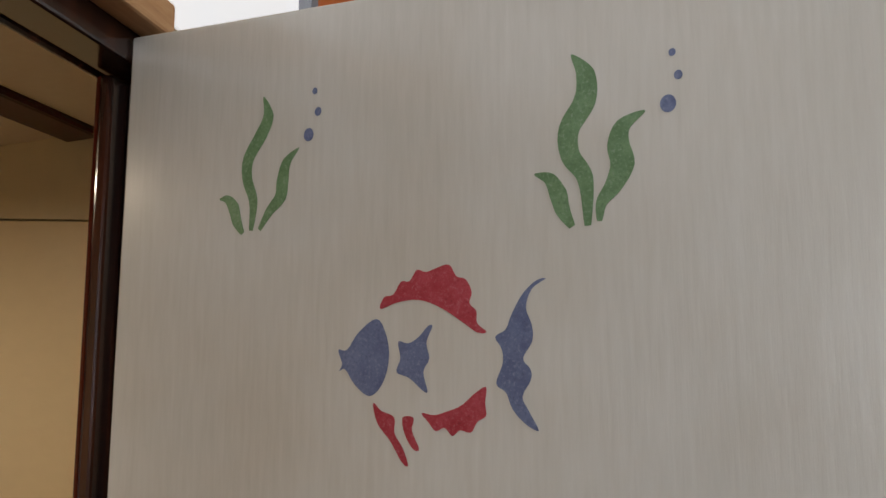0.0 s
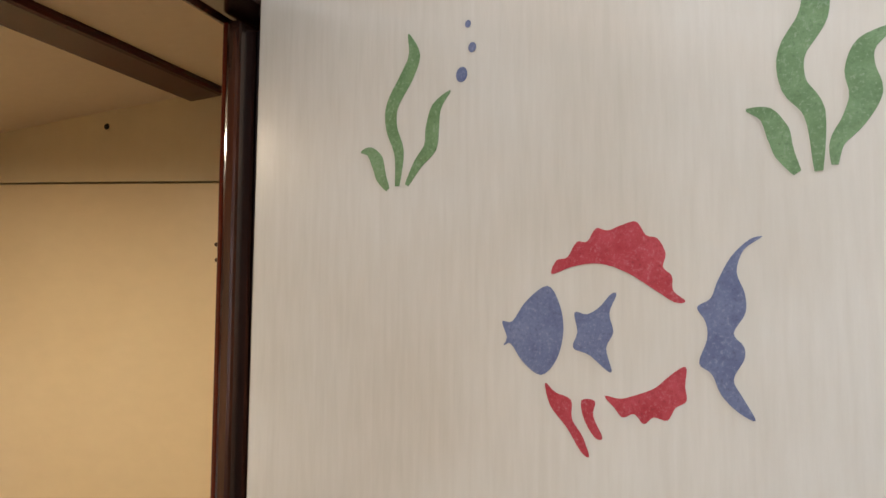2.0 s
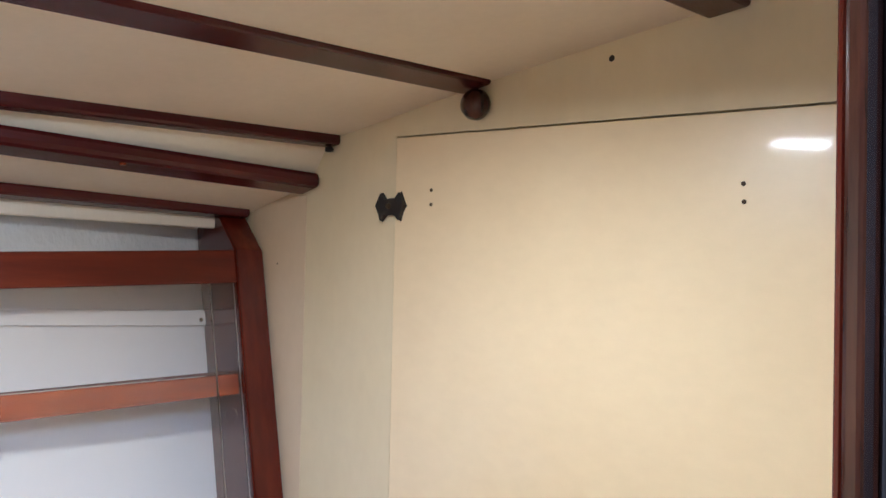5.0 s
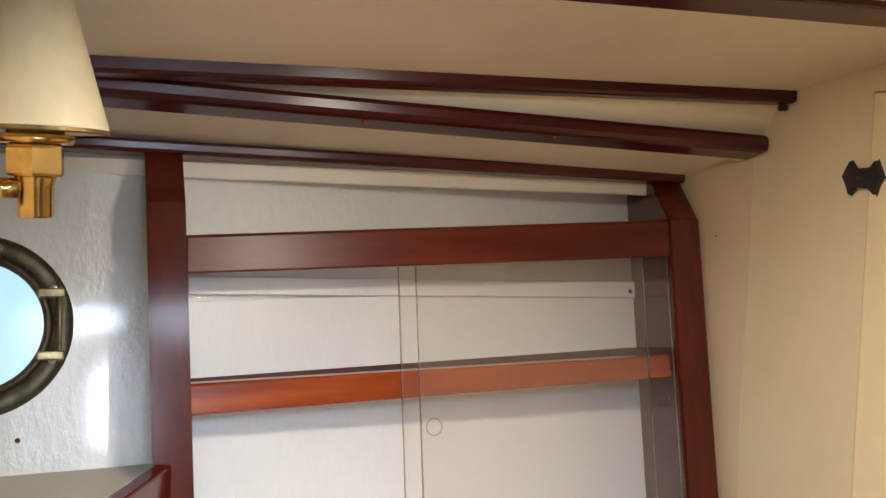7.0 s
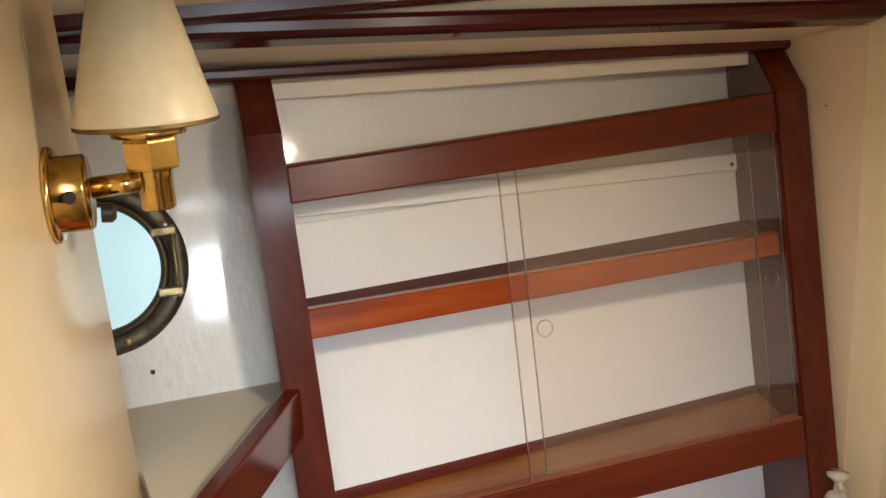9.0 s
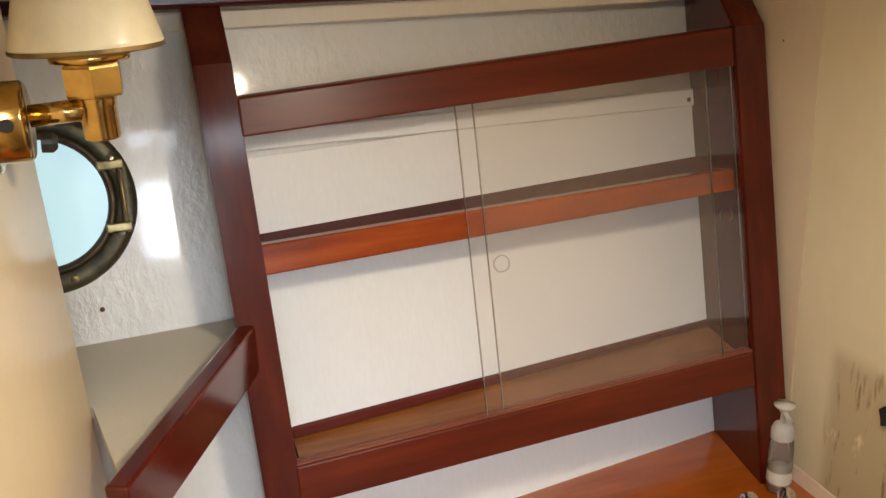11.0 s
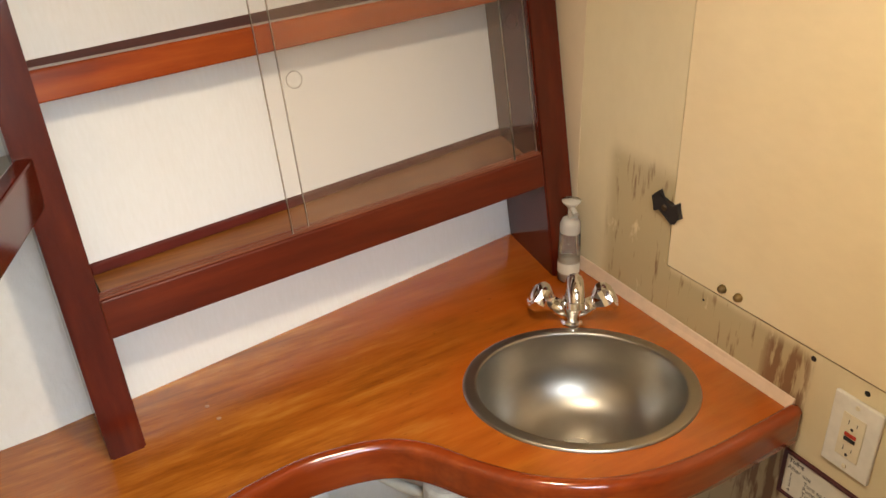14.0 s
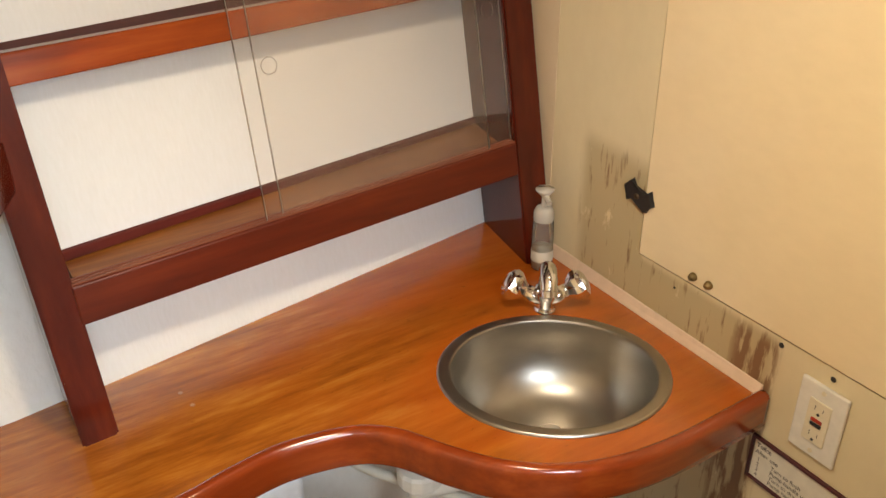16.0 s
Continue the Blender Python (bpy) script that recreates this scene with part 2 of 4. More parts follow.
# faint warm tint; the diffuse veil stands in for the room's reflection
PANE = glass("reflection_veil_perspex", (0.995, 0.985, 0.972), 0.04, 1.22, 0.028)
ENGRAVED = glass("engraved_perspex", (0.76, 0.72, 0.66), 0.3, 1.3, 0.05)
SHELFRED = varnished("matt_red_shelf", (0.06, 0.007, 0.004), (0.10, 0.010, 0.005), (0.13, 0.015, 0.008), "y", 0.65, 0.0)
TRACKWOOD = varnished("worn_track_wood", (0.13, 0.030, 0.015), (0.20, 0.060, 0.030), (0.28, 0.10, 0.05), "y", 0.35, 0.3)
# near-black that carries the shade of the gap beside the door
GAPSHADE = plain("gap_shade_black", (0.014, 0.007, 0.006), 0.45, 0.1)
TRIMWOOD = varnished("red_amber_trim", (0.18, 0.026, 0.006), (0.28, 0.045, 0.008), (0.37, 0.072, 0.012), "y", 0.16, 0.8)
CLEARPLASTIC = glass("clear_bottle_plastic", (0.98, 0.97, 0.95), 0.06, 1.35, 0.10, (0.9, 0.87, 0.8))
MILKY = glass("milky_pump_plastic", (0.92, 0.89, 0.84), 0.15, 1.4, 0.45, (0.92, 0.88, 0.8))


def glow(name, colour, strength):
    m, tree, b = material(name, 0.15)
    n = noise_of(tree, coords(tree), 5, 2)
    tree.links.new(ramp(tree, n, [(0.3, colour), (0.75, tuple(min(1, c * 1.12) for c in colour))]), b.inputs["Emission Color"])
    b.inputs["Emission Strength"].default_value = strength
    b.inputs["Base Color"].default_value = (0.1, 0.12, 0.13, 1)
    return m


DAYGLASS = glow("daylit_glass", (0.62, 0.90, 0.98), 0.85)
SKYGLASS = glow("sky_window_glass", (0.92, 0.96, 1.0), 2.2)
WINDOWSKY = glow("saloon_window_sky", (0.88, 0.95, 1.0), 6.0)
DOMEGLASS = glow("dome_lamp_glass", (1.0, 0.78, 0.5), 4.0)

# ---- building tools ----


def thing(name, base, label, category, group="", kind=""):
    e = new(name)
    e.empty_display_size = 0.05
    e.matrix_world = Matrix.Translation(base)
    e["base_at"] = list(base)
    return tagged(e, label, category, group, kind)


def part(name, bm, mat, parent=None, label="", smooth=False):
    me = bpy.data.meshes.new(name)
    bmesh.ops.recalc_face_normals(bm, faces=bm.faces)
    bm.to_mesh(me)
    bm.free()
    me.materials.append(mat)
    if smooth:
        for p in me.polygons:
            p.use_smooth = True
    ob = new(name, me)
    if parent is not None:
        ob.parent = parent
        if parent.type == "EMPTY":
            ob.matrix_parent_inverse = Matrix.Translation(parent["base_at"]).inverted()
    if label:
        ob["label"] = label
    return ob


def structure(name, bm, mat, label, category, smooth=False):
    return tagged(part(name, bm, mat, None, "", smooth), label, category, "", "structure")


def solid(corners, bevel=0.0, segments=1):
    """A six-sided block from eight corners: four below, four above, in the same turn."""
    bm = bmesh.new()
    v = [bm.verts.new(c) for c in corners]
    for f in ((0, 3, 2, 1), (4, 5, 6, 7), (0, 1, 5, 4), (1, 2, 6, 5), (2, 3, 7, 6), (3, 0, 4, 7)):
        bm.faces.new([v[i] for i in f])
    if bevel:
        bmesh.ops.bevel(bm, geom=list(bm.edges), offset=bevel, segments=segments, affect="EDGES", profile=0.5)
    return bm


def block(x0, x1, y0, y1, z0, z1, bevel=0.0, segments=1):
    return solid([(x0, y0, z0), (x1, y0, z0), (x1, y1, z0), (x0, y1, z0), (x0, y0, z1), (x1, y0, z1), (x1, y1, z1), (x0, y1, z1)], bevel, segments)


def join(bms):
    out = bmesh.new()
    for b in bms:
        me = bpy.data.meshes.new("tmp")
        b.to_mesh(me)
        b.free()
        out.from_mesh(me)
        bpy.data.meshes.remove(me)
    return out


def lathe(profile, m, n=32, close=False):
    """Turns (radius, height) rows round the z axis of the pose m."""
    bm = bmesh.new()
    rings = []
    for r, h in profile:
        if r < 1e-6:
            rings.append([bm.verts.new(m @ Vector((0, 0, h)))])
        else:
            rings.append([bm.verts.new(m @ Vector((r * math.cos(2 * math.pi * k / n), r * math.sin(2 * math.pi * k / n), h))) for k in range(n)])
    for a, b in zip(rings, rings[1:]):
        for k in range(n):
            q = [a[k % len(a)], a[(k + 1) % len(a)], b[(k + 1) % len(b)], b[k % len(b)]]
            q = list(dict.fromkeys(q))
            if len(q) > 2:
                bm.faces.new(q)
    return bm


def axis_pose(at, way):
    return Matrix.Translation(at) @ Vector(way).to_track_quat("Z", "Y").to_matrix().to_4x4()


def rod(a, b, r, n=16, r2=None):
    a, b = Vector(a), Vector(b)
    h = (b - a).length
    r2 = r if r2 is None else r2
    return lathe([(0, 0), (r, 0), (r2, h), (0, h)], axis_pose(a, b - a), n)


def tube(points, r, n=12):
    bm = bmesh.new()
    pts = [Vector(p) for p in points]
    rings = []
    for i, p in enumerate(pts):
        way = (pts[min(i + 1, len(pts) - 1)] - pts[max(i - 1, 0)]).normalized()
        m = axis_pose(p, way)
        rings.append([bm.verts.new(m @ Vector((r * math.cos(2 * math.pi * k / n), r * math.sin(2 * math.pi * k / n), 0))) for k in range(n)])
    for a, b in zip(rings, rings[1:]):
        for k in range(n):
            bm.faces.new((a[k], a[(k + 1) % n], b[(k + 1) % n], b[k]))
    bm.faces.new(rings[0])
    bm.faces.new(rings[-1])
    return bm


def outline(points, m, thick):
    """A flat shape with the given outline in the xy plane of m, thick along its z."""
    bm = bmesh.new()
    a = [bm.verts.new(m @ Vector((x, y, 0))) for x, y in points]
    b = [bm.verts.new(m @ Vector((x, y, thick))) for x, y in points]
    bm.faces.new(a)
    bm.faces.new(b)
    for k in range(len(a)):
        j = (k + 1) % len(a)
        bm.faces.new((a[k], a[j], b[j], b[k]))
    bmesh.ops.triangulate(bm, faces=[f for f in bm.faces if len(f.verts) > 4])
    return bm


def smooth_line(points, per=6, closed=False):
    """A Catmull-Rom line through the points."""
    out, n = [], len(points)
    last = n if closed else n - 1
    for i in range(last):
        p = [Vector(points[(i + k) % n] if closed else points[min(max(i + k, 0), n - 1)]) for k in (-1, 0, 1, 2)]
        for s in range(per):
            t = s / per
            out.append(0.5 * (2 * p[1] + (p[2] - p[0]) * t + (2 * p[0] - 5 * p[1] + 4 * p[2] - p[3]) * t * t + (3 * p[1] - p[0] - 3 * p[2] + p[3]) * t ** 3))
    if not closed:
        out.append(Vector(points[-1]))
    return out


def holed_sheet(to_world, u0, u1, v0, v1, cu, cv, r, thick, half, n=48):
    """A sheet in (u, v) with one round opening and real thickness (depth w from 0 to thick)."""
    bm = bmesh.new()

    def at(u, v, w):
        return bm.verts.new(to_world(u, v, w))

    for w in (0.0, thick):
        for a, b, c, d in ((u0, cu - half, v0, v1), (cu + half, u1, v0, v1), (cu - half, cu + half, v0, cv - half), (cu - half, cu + half, cv + half, v1)):
            if b > a and d > c:
                bm.faces.new((at(a, c, w), at(b, c, w), at(b, d, w), at(a, d, w)))
        for k in range(n):
            q = []
            for j in (k, k + 1):
                t = 2 * math.pi * j / n
                s = half / max(abs(math.cos(t)), abs(math.sin(t)))
                q.append(((cu + r * math.cos(t), cv + r * math.sin(t)), (cu + s * math.cos(t), cv + s * math.sin(t))))
            bm.faces.new((at(*q[0][0], w), at(*q[0][1], w), at(*q[1][1], w), at(*q[1][0], w)))
    for k in range(n):
        t, s = 2 * math.pi * k / n, 2 * math.pi * (k + 1) / n
        bm.faces.new((at(cu + r * math.cos(t), cv + r * math.sin(t), 0), at(cu + r * math.cos(s), cv + r * math.sin(s), 0), at(cu + r * math.cos(s), cv + r * math.sin(s), thick), at(cu + r * math.cos(t), cv + r * math.sin(t), thick)))
    bmesh.ops.remove_doubles(bm, verts=bm.verts, dist=1e-5)
    return bm

# ---- the plan: planes of the compartment ----
COUNTER = 0.854
KINK = -0.887


def front_x(y, z):
    """Face of the leaning shelf frame."""
    return 0.3832 - 0.068 * y - 0.2 * (z - COUNTER)


def hull_x(y, z):
    """Inner skin of the hull, leaning outboard."""
    if y < KINK:
        return 0.2042 - 0.145 * KINK - 0.045 * (y - KINK) - 0.2 * (z - COUNTER)
    return 0.2042 - 0.145 * y - 0.2 * (z - COUNTER)


def roof_z(x, y):
    xs, zs = (0.40, 0.463, 0.80, 0.90, 1.085, 1.40, 1.6), (1.747, 1.754, 1.802, 1.813, 1.832, 1.858, 1.871)
    return float(np.interp(x, xs, zs)) + 0.022 * y


def hatch_top(x):
    return 1.740 - 0.037 * (x - 0.584)


def hatch_low(x):
    return 0.9535 + 0.010 * (x - 0.588)


# ---- large structure ----
HX0, HX1 = 0.5865, 1.292


def sloped(x0, x1, y0, y1, low, top):
    return solid([(x0, y0, low(x0)), (x1, y0, low(x1)), (x1, y1, low(x1)), (x0, y1, low(x0)), (x0, y0, top(x0)), (x1, y0, top(x1)), (x1, y1, top(x1)), (x0, y1, top(x0))])


bulkhead = structure("wall_forward", join([
    block(-0.25, HX0, 0, 0.03, 0, 1.95),
    block(HX1, 1.46, 0, 0.03, 0, 1.95),
    sloped(HX0, HX1, 0, 0.03, hatch_top, lambda x: 1.95),
    sloped(HX0, HX1, 0, 0.03, lambda x: 0.0, hatch_low),
    block(HX0 - 0.02, HX1 + 0.02, 0.022, 0.034, 0.85, 1.78),
]), CREAM, "cream painted forward bulkhead with peeling paint above the counter", "wall")
floor_ob = structure("floor", block(-0.3, 2.75, -2.75, 1.0, -0.03, 0.0), SOLE, "varnished brown cabin sole", "floor")

PY, PZ, PR = -1.063, 1.416, 0.094
hull_wall = structure("wall_hull", holed_sheet(lambda u, v, w: (hull_x(u, v) - w, u, v), -1.5, 0.0, 0.0, 1.72, PY, PZ, PR, 0.025, 0.16),
                      HULL, "glossy white painted hull side leaning outboard with brush marks", "wall")

# coachroof, fascia and side deck above
bm = bmesh.new()
rows = []
for x in (0.430, 0.8, 0.9, 1.085, 1.40):
    rows.append([bm.verts.new((x, y, roof_z(x, y) + w)) for y, w in ((0.0, 0), (-1.5, 0), (-1.5, 0.03), (0.0, 0.03))])
for a, b in zip(rows, rows[1:]):
    for k in range(4):
        bm.faces.new((a[k], a[(k + 1) % 4], b[(k + 1) % 4], b[k]))
bm.faces.new(rows[0])
bm.faces.new(rows[-1])
structure("ceiling", bm, CEILING, "beige painted coachroof underside above the compartment", "ceiling")
structure("ceiling_fascia", solid([(0.345, -1.5, 1.712), (0.372, -1.5, 1.712), (0.372, 0, 1.682), (0.345, 0, 1.682),
                                   (0.415, -1.5, 1.735), (0.432, -1.5, 1.735), (0.432, 0, 1.765), (0.415, 0, 1.765)]), CEILING, "beige painted upright fascia below the coachroof", "ceiling")
structure("ceiling_side_deck", solid([(-0.05, -1.5, 1.615), (0.374, -1.5, 1.717), (0.374, 0, 1.680), (-0.05, 0, 1.577),
                                      (-0.05, -1.5, 1.64), (0.374, -1.5, 1.742), (0.374, 0, 1.705), (-0.05, 0, 1.602)]), CEILING, "beige painted underside of the side deck", "ceiling")

# partition to the saloon, with the doorway between its two ends
JX, JY = 1.412, -0.40
structure("wall_partition", join([block(JX, 1.445, JY + 0.03, 0.0, 0, 1.845), block(JX, 1.445, -1.5, -1.022, 0, 1.845), block(JX, 1.444, -1.0, JY + 0.04, 1.8125, 1.846)]),
          SALOON, "painted partition between compartment and saloon", "wall")
LY, LX = -1.021, 0.44
aft_wall = structure("wall_aft", solid([(0.287, LY - 0.03, 0), (JX, LY - 0.03, 0), (JX, LY, 0), (0.287, LY, 0),
                                        (0.533, LY - 0.03, 1.83), (JX, LY - 0.03, 1.83), (JX, LY, 1.83), (0.533, LY, 1.83)], 0.008, 3),
                     CREAM_HATCH, "cream painted aft partition with a painted seaweed", "wall", True)
structure("wall_recess", block(-0.2, JX, -1.5, -1.47, 0, 1.85), CREAM, "cream painted wall behind the partition", "wall")

# the saloon outside the doorway
structure("wall_saloon_forward", block(1.40, 2.7, 0.25, 0.28, 0, 2.4), SALOON, "painted saloon bulkhead", "wall")
structure("wall_saloon_aft", join([block(1.3, 1.44, -2.7, -2.67, 0, 2.4), block(1.76, 2.7, -2.7, -2.67, 0, 2.4), block(1.44, 1.76, -2.7, -2.67, 0, 1.28), block(1.44, 1.76, -2.7, -2.67, 1.95, 2.4)]), SALOON, "painted saloon bulkhead", "wall")
structure("wall_saloon_inboard", block(1.36, 1.40, -2.7, -1.5, 0, 2.4), SALOON, "painted saloon side wall", "wall")
W1, W3 = (-0.84, -0.60, 1.53, 1.83), (-0.58, -0.20, 1.93, 2.20)
structure("wall_saloon_starboard", join([block(2.6, 2.63, -2.7, W1[0], 0, 2.4), block(2.6, 2.63, W3[1], 0.28, 0, 2.4), block(2.6, 2.63, W1[0], W3[1], 0, W1[2]), block(2.6, 2.63, W1[0], W3[1], W3[3], 2.4),
                                         block(2.6, 2.63, W1[0], W1[1], W1[3], W3[3]), block(2.6, 2.63, W1[1], W3[0], W1[2], W3[3]), block(2.6, 2.63, W3[0], W3[1], W1[2], W3[2])]),
          SALOON, "painted saloon side with two square windows", "wall")
structure("ceiling_saloon", join([block(1.3, 2.7, -2.7, 0.28, 2.25, 2.28), block(1.36, 1.44, -1.5, 0.28, 2.18, 2.26)]), SALOON, "painted saloon headliner", "ceiling")



def saloon_window(name, label, y0, y1, z0, z1):
    w = thing(name, (2.6, (y0 + y1) / 2, z0), label, "window", "", "structure")
    part("window_frame", join([block(2.585, 2.6, y0 - 0.02, y1 + 0.02, z0 - 0.02, z0), block(2.585, 2.6, y0 - 0.02, y1 + 0.02, z1, z1 + 0.02), block(2.585, 2.6, y0 - 0.02, y0, z0, z1), block(2.585, 2.6, y1, y1 + 0.02, z0, z1)]), MAHOG_Y, w)
    part("pane", block(2.61, 2.615, y0, y1, z0, z1), WINDOWSKY, w, "bright daylit pane")


saloon_window("window_1", "square saloon window with bright sky outside", *W1)
saloon_window("window_3", "high saloon window with bright sky outside", *W3)
sky_hatch = thing("skylight", (2.28, -0.95, 2.25), "square saloon skylight with bright sky above", "skylight", "", "structure")
part("frame", join([block(1.99, 2.57, -1.39, -1.35, 2.225, 2.249), block(1.99, 2.57, -0.55, -0.51, 2.225, 2.249), block(1.99, 2.03, -1.35, -0.55, 2.225, 2.249), block(2.53, 2.57, -1.35, -0.55, 2.225, 2.249)]), MAHOG_X, sky_hatch)
part("pane", block(2.03, 2.53, -1.35, -0.55, 2.243, 2.248), SKYGLASS, sky_hatch, "bright daylit pane")
hatchway = thing("companionway", (1.60, -2.67, 1.25), "bright companionway opening in the saloon bulkhead", "doorway", "", "structure")
part("frame", join([block(1.41, 1.44, -2.67, -2.64, 1.25, 1.98), block(1.76, 1.79, -2.67, -2.64, 1.25, 1.98), block(1.44, 1.76, -2.67, -2.64, 1.95, 1.98), block(1.44, 1.76, -2.67, -2.64, 1.25, 1.28)]), MAHOG_X, hatchway)
part("pane", block(1.44, 1.76, -2.69, -2.685, 1.28, 1.95), WINDOWSKY, hatchway, "bright daylit pane")
win2 = thing("window_2", (1.40, -0.6, 1.9), "deckhouse side window with white sky and grey trim", "window", "", "structure")
part("pane", block(1.447, 1.451, -1.5, -0.085, 1.813, 2.18), SKYGLASS, win2, "bright daylit pane")
part("window_frame", join([block(1.447, 1.466, -0.085, -0.055, 1.813, 2.18, 0.003)]), GREYTRIM, win2, "dark grey window post")
curtain = bmesh.new()
row0 = []
for k in range(25):
    y = -0.05 + 0.27 * k / 24
    row0.append([curtain.verts.new((1.456 + 0.005 * math.sin(k * 1.3), y, z)) for z in (1.813, 2.18)])
for a, b in zip(row0, row0[1:]):
    curtain.faces.new((a[0], b[0], b[1], a[1]))
ob = tagged(part("curtain", curtain, ORANGE, None, "", True), "orange canvas curtain beside the deckhouse window", "curtain")
mod = ob.modifiers.new("thick", "SOLIDIFY")
mod.thickness = 0.003

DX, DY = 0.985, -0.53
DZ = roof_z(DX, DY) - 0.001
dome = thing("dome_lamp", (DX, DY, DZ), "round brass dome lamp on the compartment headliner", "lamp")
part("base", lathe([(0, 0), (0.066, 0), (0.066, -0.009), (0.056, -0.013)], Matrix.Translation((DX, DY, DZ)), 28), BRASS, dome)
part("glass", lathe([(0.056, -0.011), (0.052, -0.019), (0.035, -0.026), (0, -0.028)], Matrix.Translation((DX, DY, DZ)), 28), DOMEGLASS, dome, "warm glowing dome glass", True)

# ---- deck beams and battens ----


def beam(name, a, b, width, depth, mat, label, tilt=0.0, bevel=0.005):
    """a and b: middle of the lower face at both ends."""
    a, b = Vector(a), Vector(b)
    w, up = Vector((width / 2, 0, tilt * width / 2)), Vector((0, 0, depth))
    bm = solid([a - w, a + w, b + w, b - w, a - w + up, a + w + up, b + w + up, b - w + up], bevel, 2)
    return tagged(part(name, bm, mat), label, "deck beam", "deck beams")


LONG = "dark varnished mahogany deck beam under the beige headliner"
beam("deck_beam", (0.754, -0.002, 1.789), (0.768, -1.45, 1.760), 0.056, 0.018, DARKBEAM, LONG, 0.13)
beam("deck_beam", (1.129, -0.002, 1.825), (1.142, -1.45, 1.796), 0.052, 0.022, DARKBEAM, LONG, 0.1)
beam("deck_beam", (0.439, -0.002, 1.736), (0.452, -1.45, 1.704), 0.030, 0.030, DARKBEAM, "slim dark mahogany beam along the fascia's upper edge", 0.1)
beam("deck_beam", (0.376, -0.002, 1.665), (0.386, -1.45, 1.710), 0.050, 0.026, DARKBEAM, "broad dark mahogany beam along the fascia's lower edge", 0.24, 0.008)
beam("deck_beam", (0.193, -0.012, 1.624), (0.235, -1.45, 1.652), 0.030, 0.018, DARKBEAM, "slim dark mahogany beam against the side deck", 0.22)
tagged(part("white_batten", solid([(0.178, -1.4, 1.616), (0.19, -1.4, 1.616), (0.168, -0.06, 1.604), (0.156, -0.06, 1.604),
                                   (0.178, -1.4, 1.64), (0.19, -1.4, 1.64), (0.168, -0.06, 1.63), (0.156, -0.06, 1.63)], 0.002), BATTEN), "cream painted batten under the side deck beam", "batten")
peg = thing("peg", (0.437, -0.022, 1.728), "small dark metal peg under the beam's end", "peg")
part("stem", rod((0.440, -0.016, 1.742), (0.440, -0.016, 1.733), 0.0035, 12), BLACKIRON, peg)
part("head", lathe([(0, 0), (0.006, 0.0005), (0.0075, 0.004), (0.006, 0.008), (0, 0.009)], Matrix.Translation((0.440, -0.016, 1.726)), 16), BLACKIRON, peg, "", True)
plugs = ((0.390, -0.60, 1.687), (0.390, -0.34, 1.679))
for x, y, z in plugs:
    tagged(part("wood_plug", lathe([(0, 0), (0.0045, 0), (0.0045, -0.003), (0, -0.0035)], Matrix.Translation((x, y, z)), 12), AMBER_Y), "small amber wooden plug in a deck beam", "plug", "wood plugs")

# ---- shelf frame on the hull side ----
frame_ob = thing("shelf_rack", (0.40, -0.4, COUNTER), "varnished mahogany wall rack of three rails with sliding panes", "shelf")


def post(y0, y1, drift, slack=0.0, knee=1.566, top=1.648):
    """An upright from the counter to the deck, leaning outboard, its head cut back towards the hull."""
    lean = lambda z: drift * (z - COUNTER) / 0.7
    low = [(hull_x(y0, COUNTER), y0 + slack, COUNTER), (front_x(y0, COUNTER), y0, COUNTER), (front_x(y1, COUNTER), y1, COUNTER), (hull_x(y1, COUNTER), y1, COUNTER)]
    d = lean(knee)
    mid = [(hull_x(y0, knee), y0 + d + slack, knee), (front_x(y0, knee), y0 + d, knee), (front_x(y1, knee), y1 + d, knee), (hull_x(y1, knee), y1 + d, knee)]
    e = lean(top)
    high = [(hull_x(y0, top), y0 + e + slack, top), (front_x(y0, top) - 0.062, y0 + e, top), (front_x(y1, top) - 0.062, y1 + e, top), (hull_x(y1, top), y1 + e, top)]
    bm = bmesh.new()
    rings = [[bm.verts.new(p) for p in ring] for ring in (low, mid, high)]
    for a, b in zip(rings, rings[1:]):
        for k in range(4):
            bm.faces.new((a[k], a[(k + 1) % 4], b[(k + 1) % 4], b[k]))
    bm.faces.new(rings[0])
    bm.faces.new(rings[-1])
    bmesh.ops.bevel(bm, geom=[e_ for e_ in bm.edges if abs(e_.verts[0].co.z - e_.verts[1].co.z) > 0.02], offset=0.003, segments=2, affect="EDGES")
    return bm


part("post", post(-0.838, -0.790, -0.0185, 0.0, 1.579, 1.655), MAHOG_Z, frame_ob)
part("post", post(-0.066, -0.006, 0.0, 0.028), MAHOG_Z, frame_ob)


def rail(ya, yb, za, zb, back, thick, bevel=0.003):
    """Between the posts: za, zb are (low, top) at both ends; back: set back from the frame's face."""
    c = []
    for k in (0, 1):
        za_, zb_ = za[k], zb[k]
        c += [(front_x(ya, za_) - back - thick, ya, za_), (front_x(ya, za_) - back, ya, za_), (front_x(yb, zb_) - back, yb, zb_), (front_x(yb, zb_) - back - thick, yb, zb_)]
    return solid(c, bevel, 2)


part("top_rail", rail(-0.809, -0.065, (1.489, 1.537), (1.508, 1.565), 0.002, 0.022), MAHOG_Y, frame_ob)
part("middle_rail", rail(-0.806, -0.065, (1.310, 1.349), (1.318, 1.352), 0.022, 0.018), AMBER_Y, frame_ob, "amber varnished middle rail")
part("bottom_rail", rail(-0.798, -0.065, (1.0135, 1.067), (1.016, 1.071), 0.0, 0.020), MAHOG_Y, frame_ob)

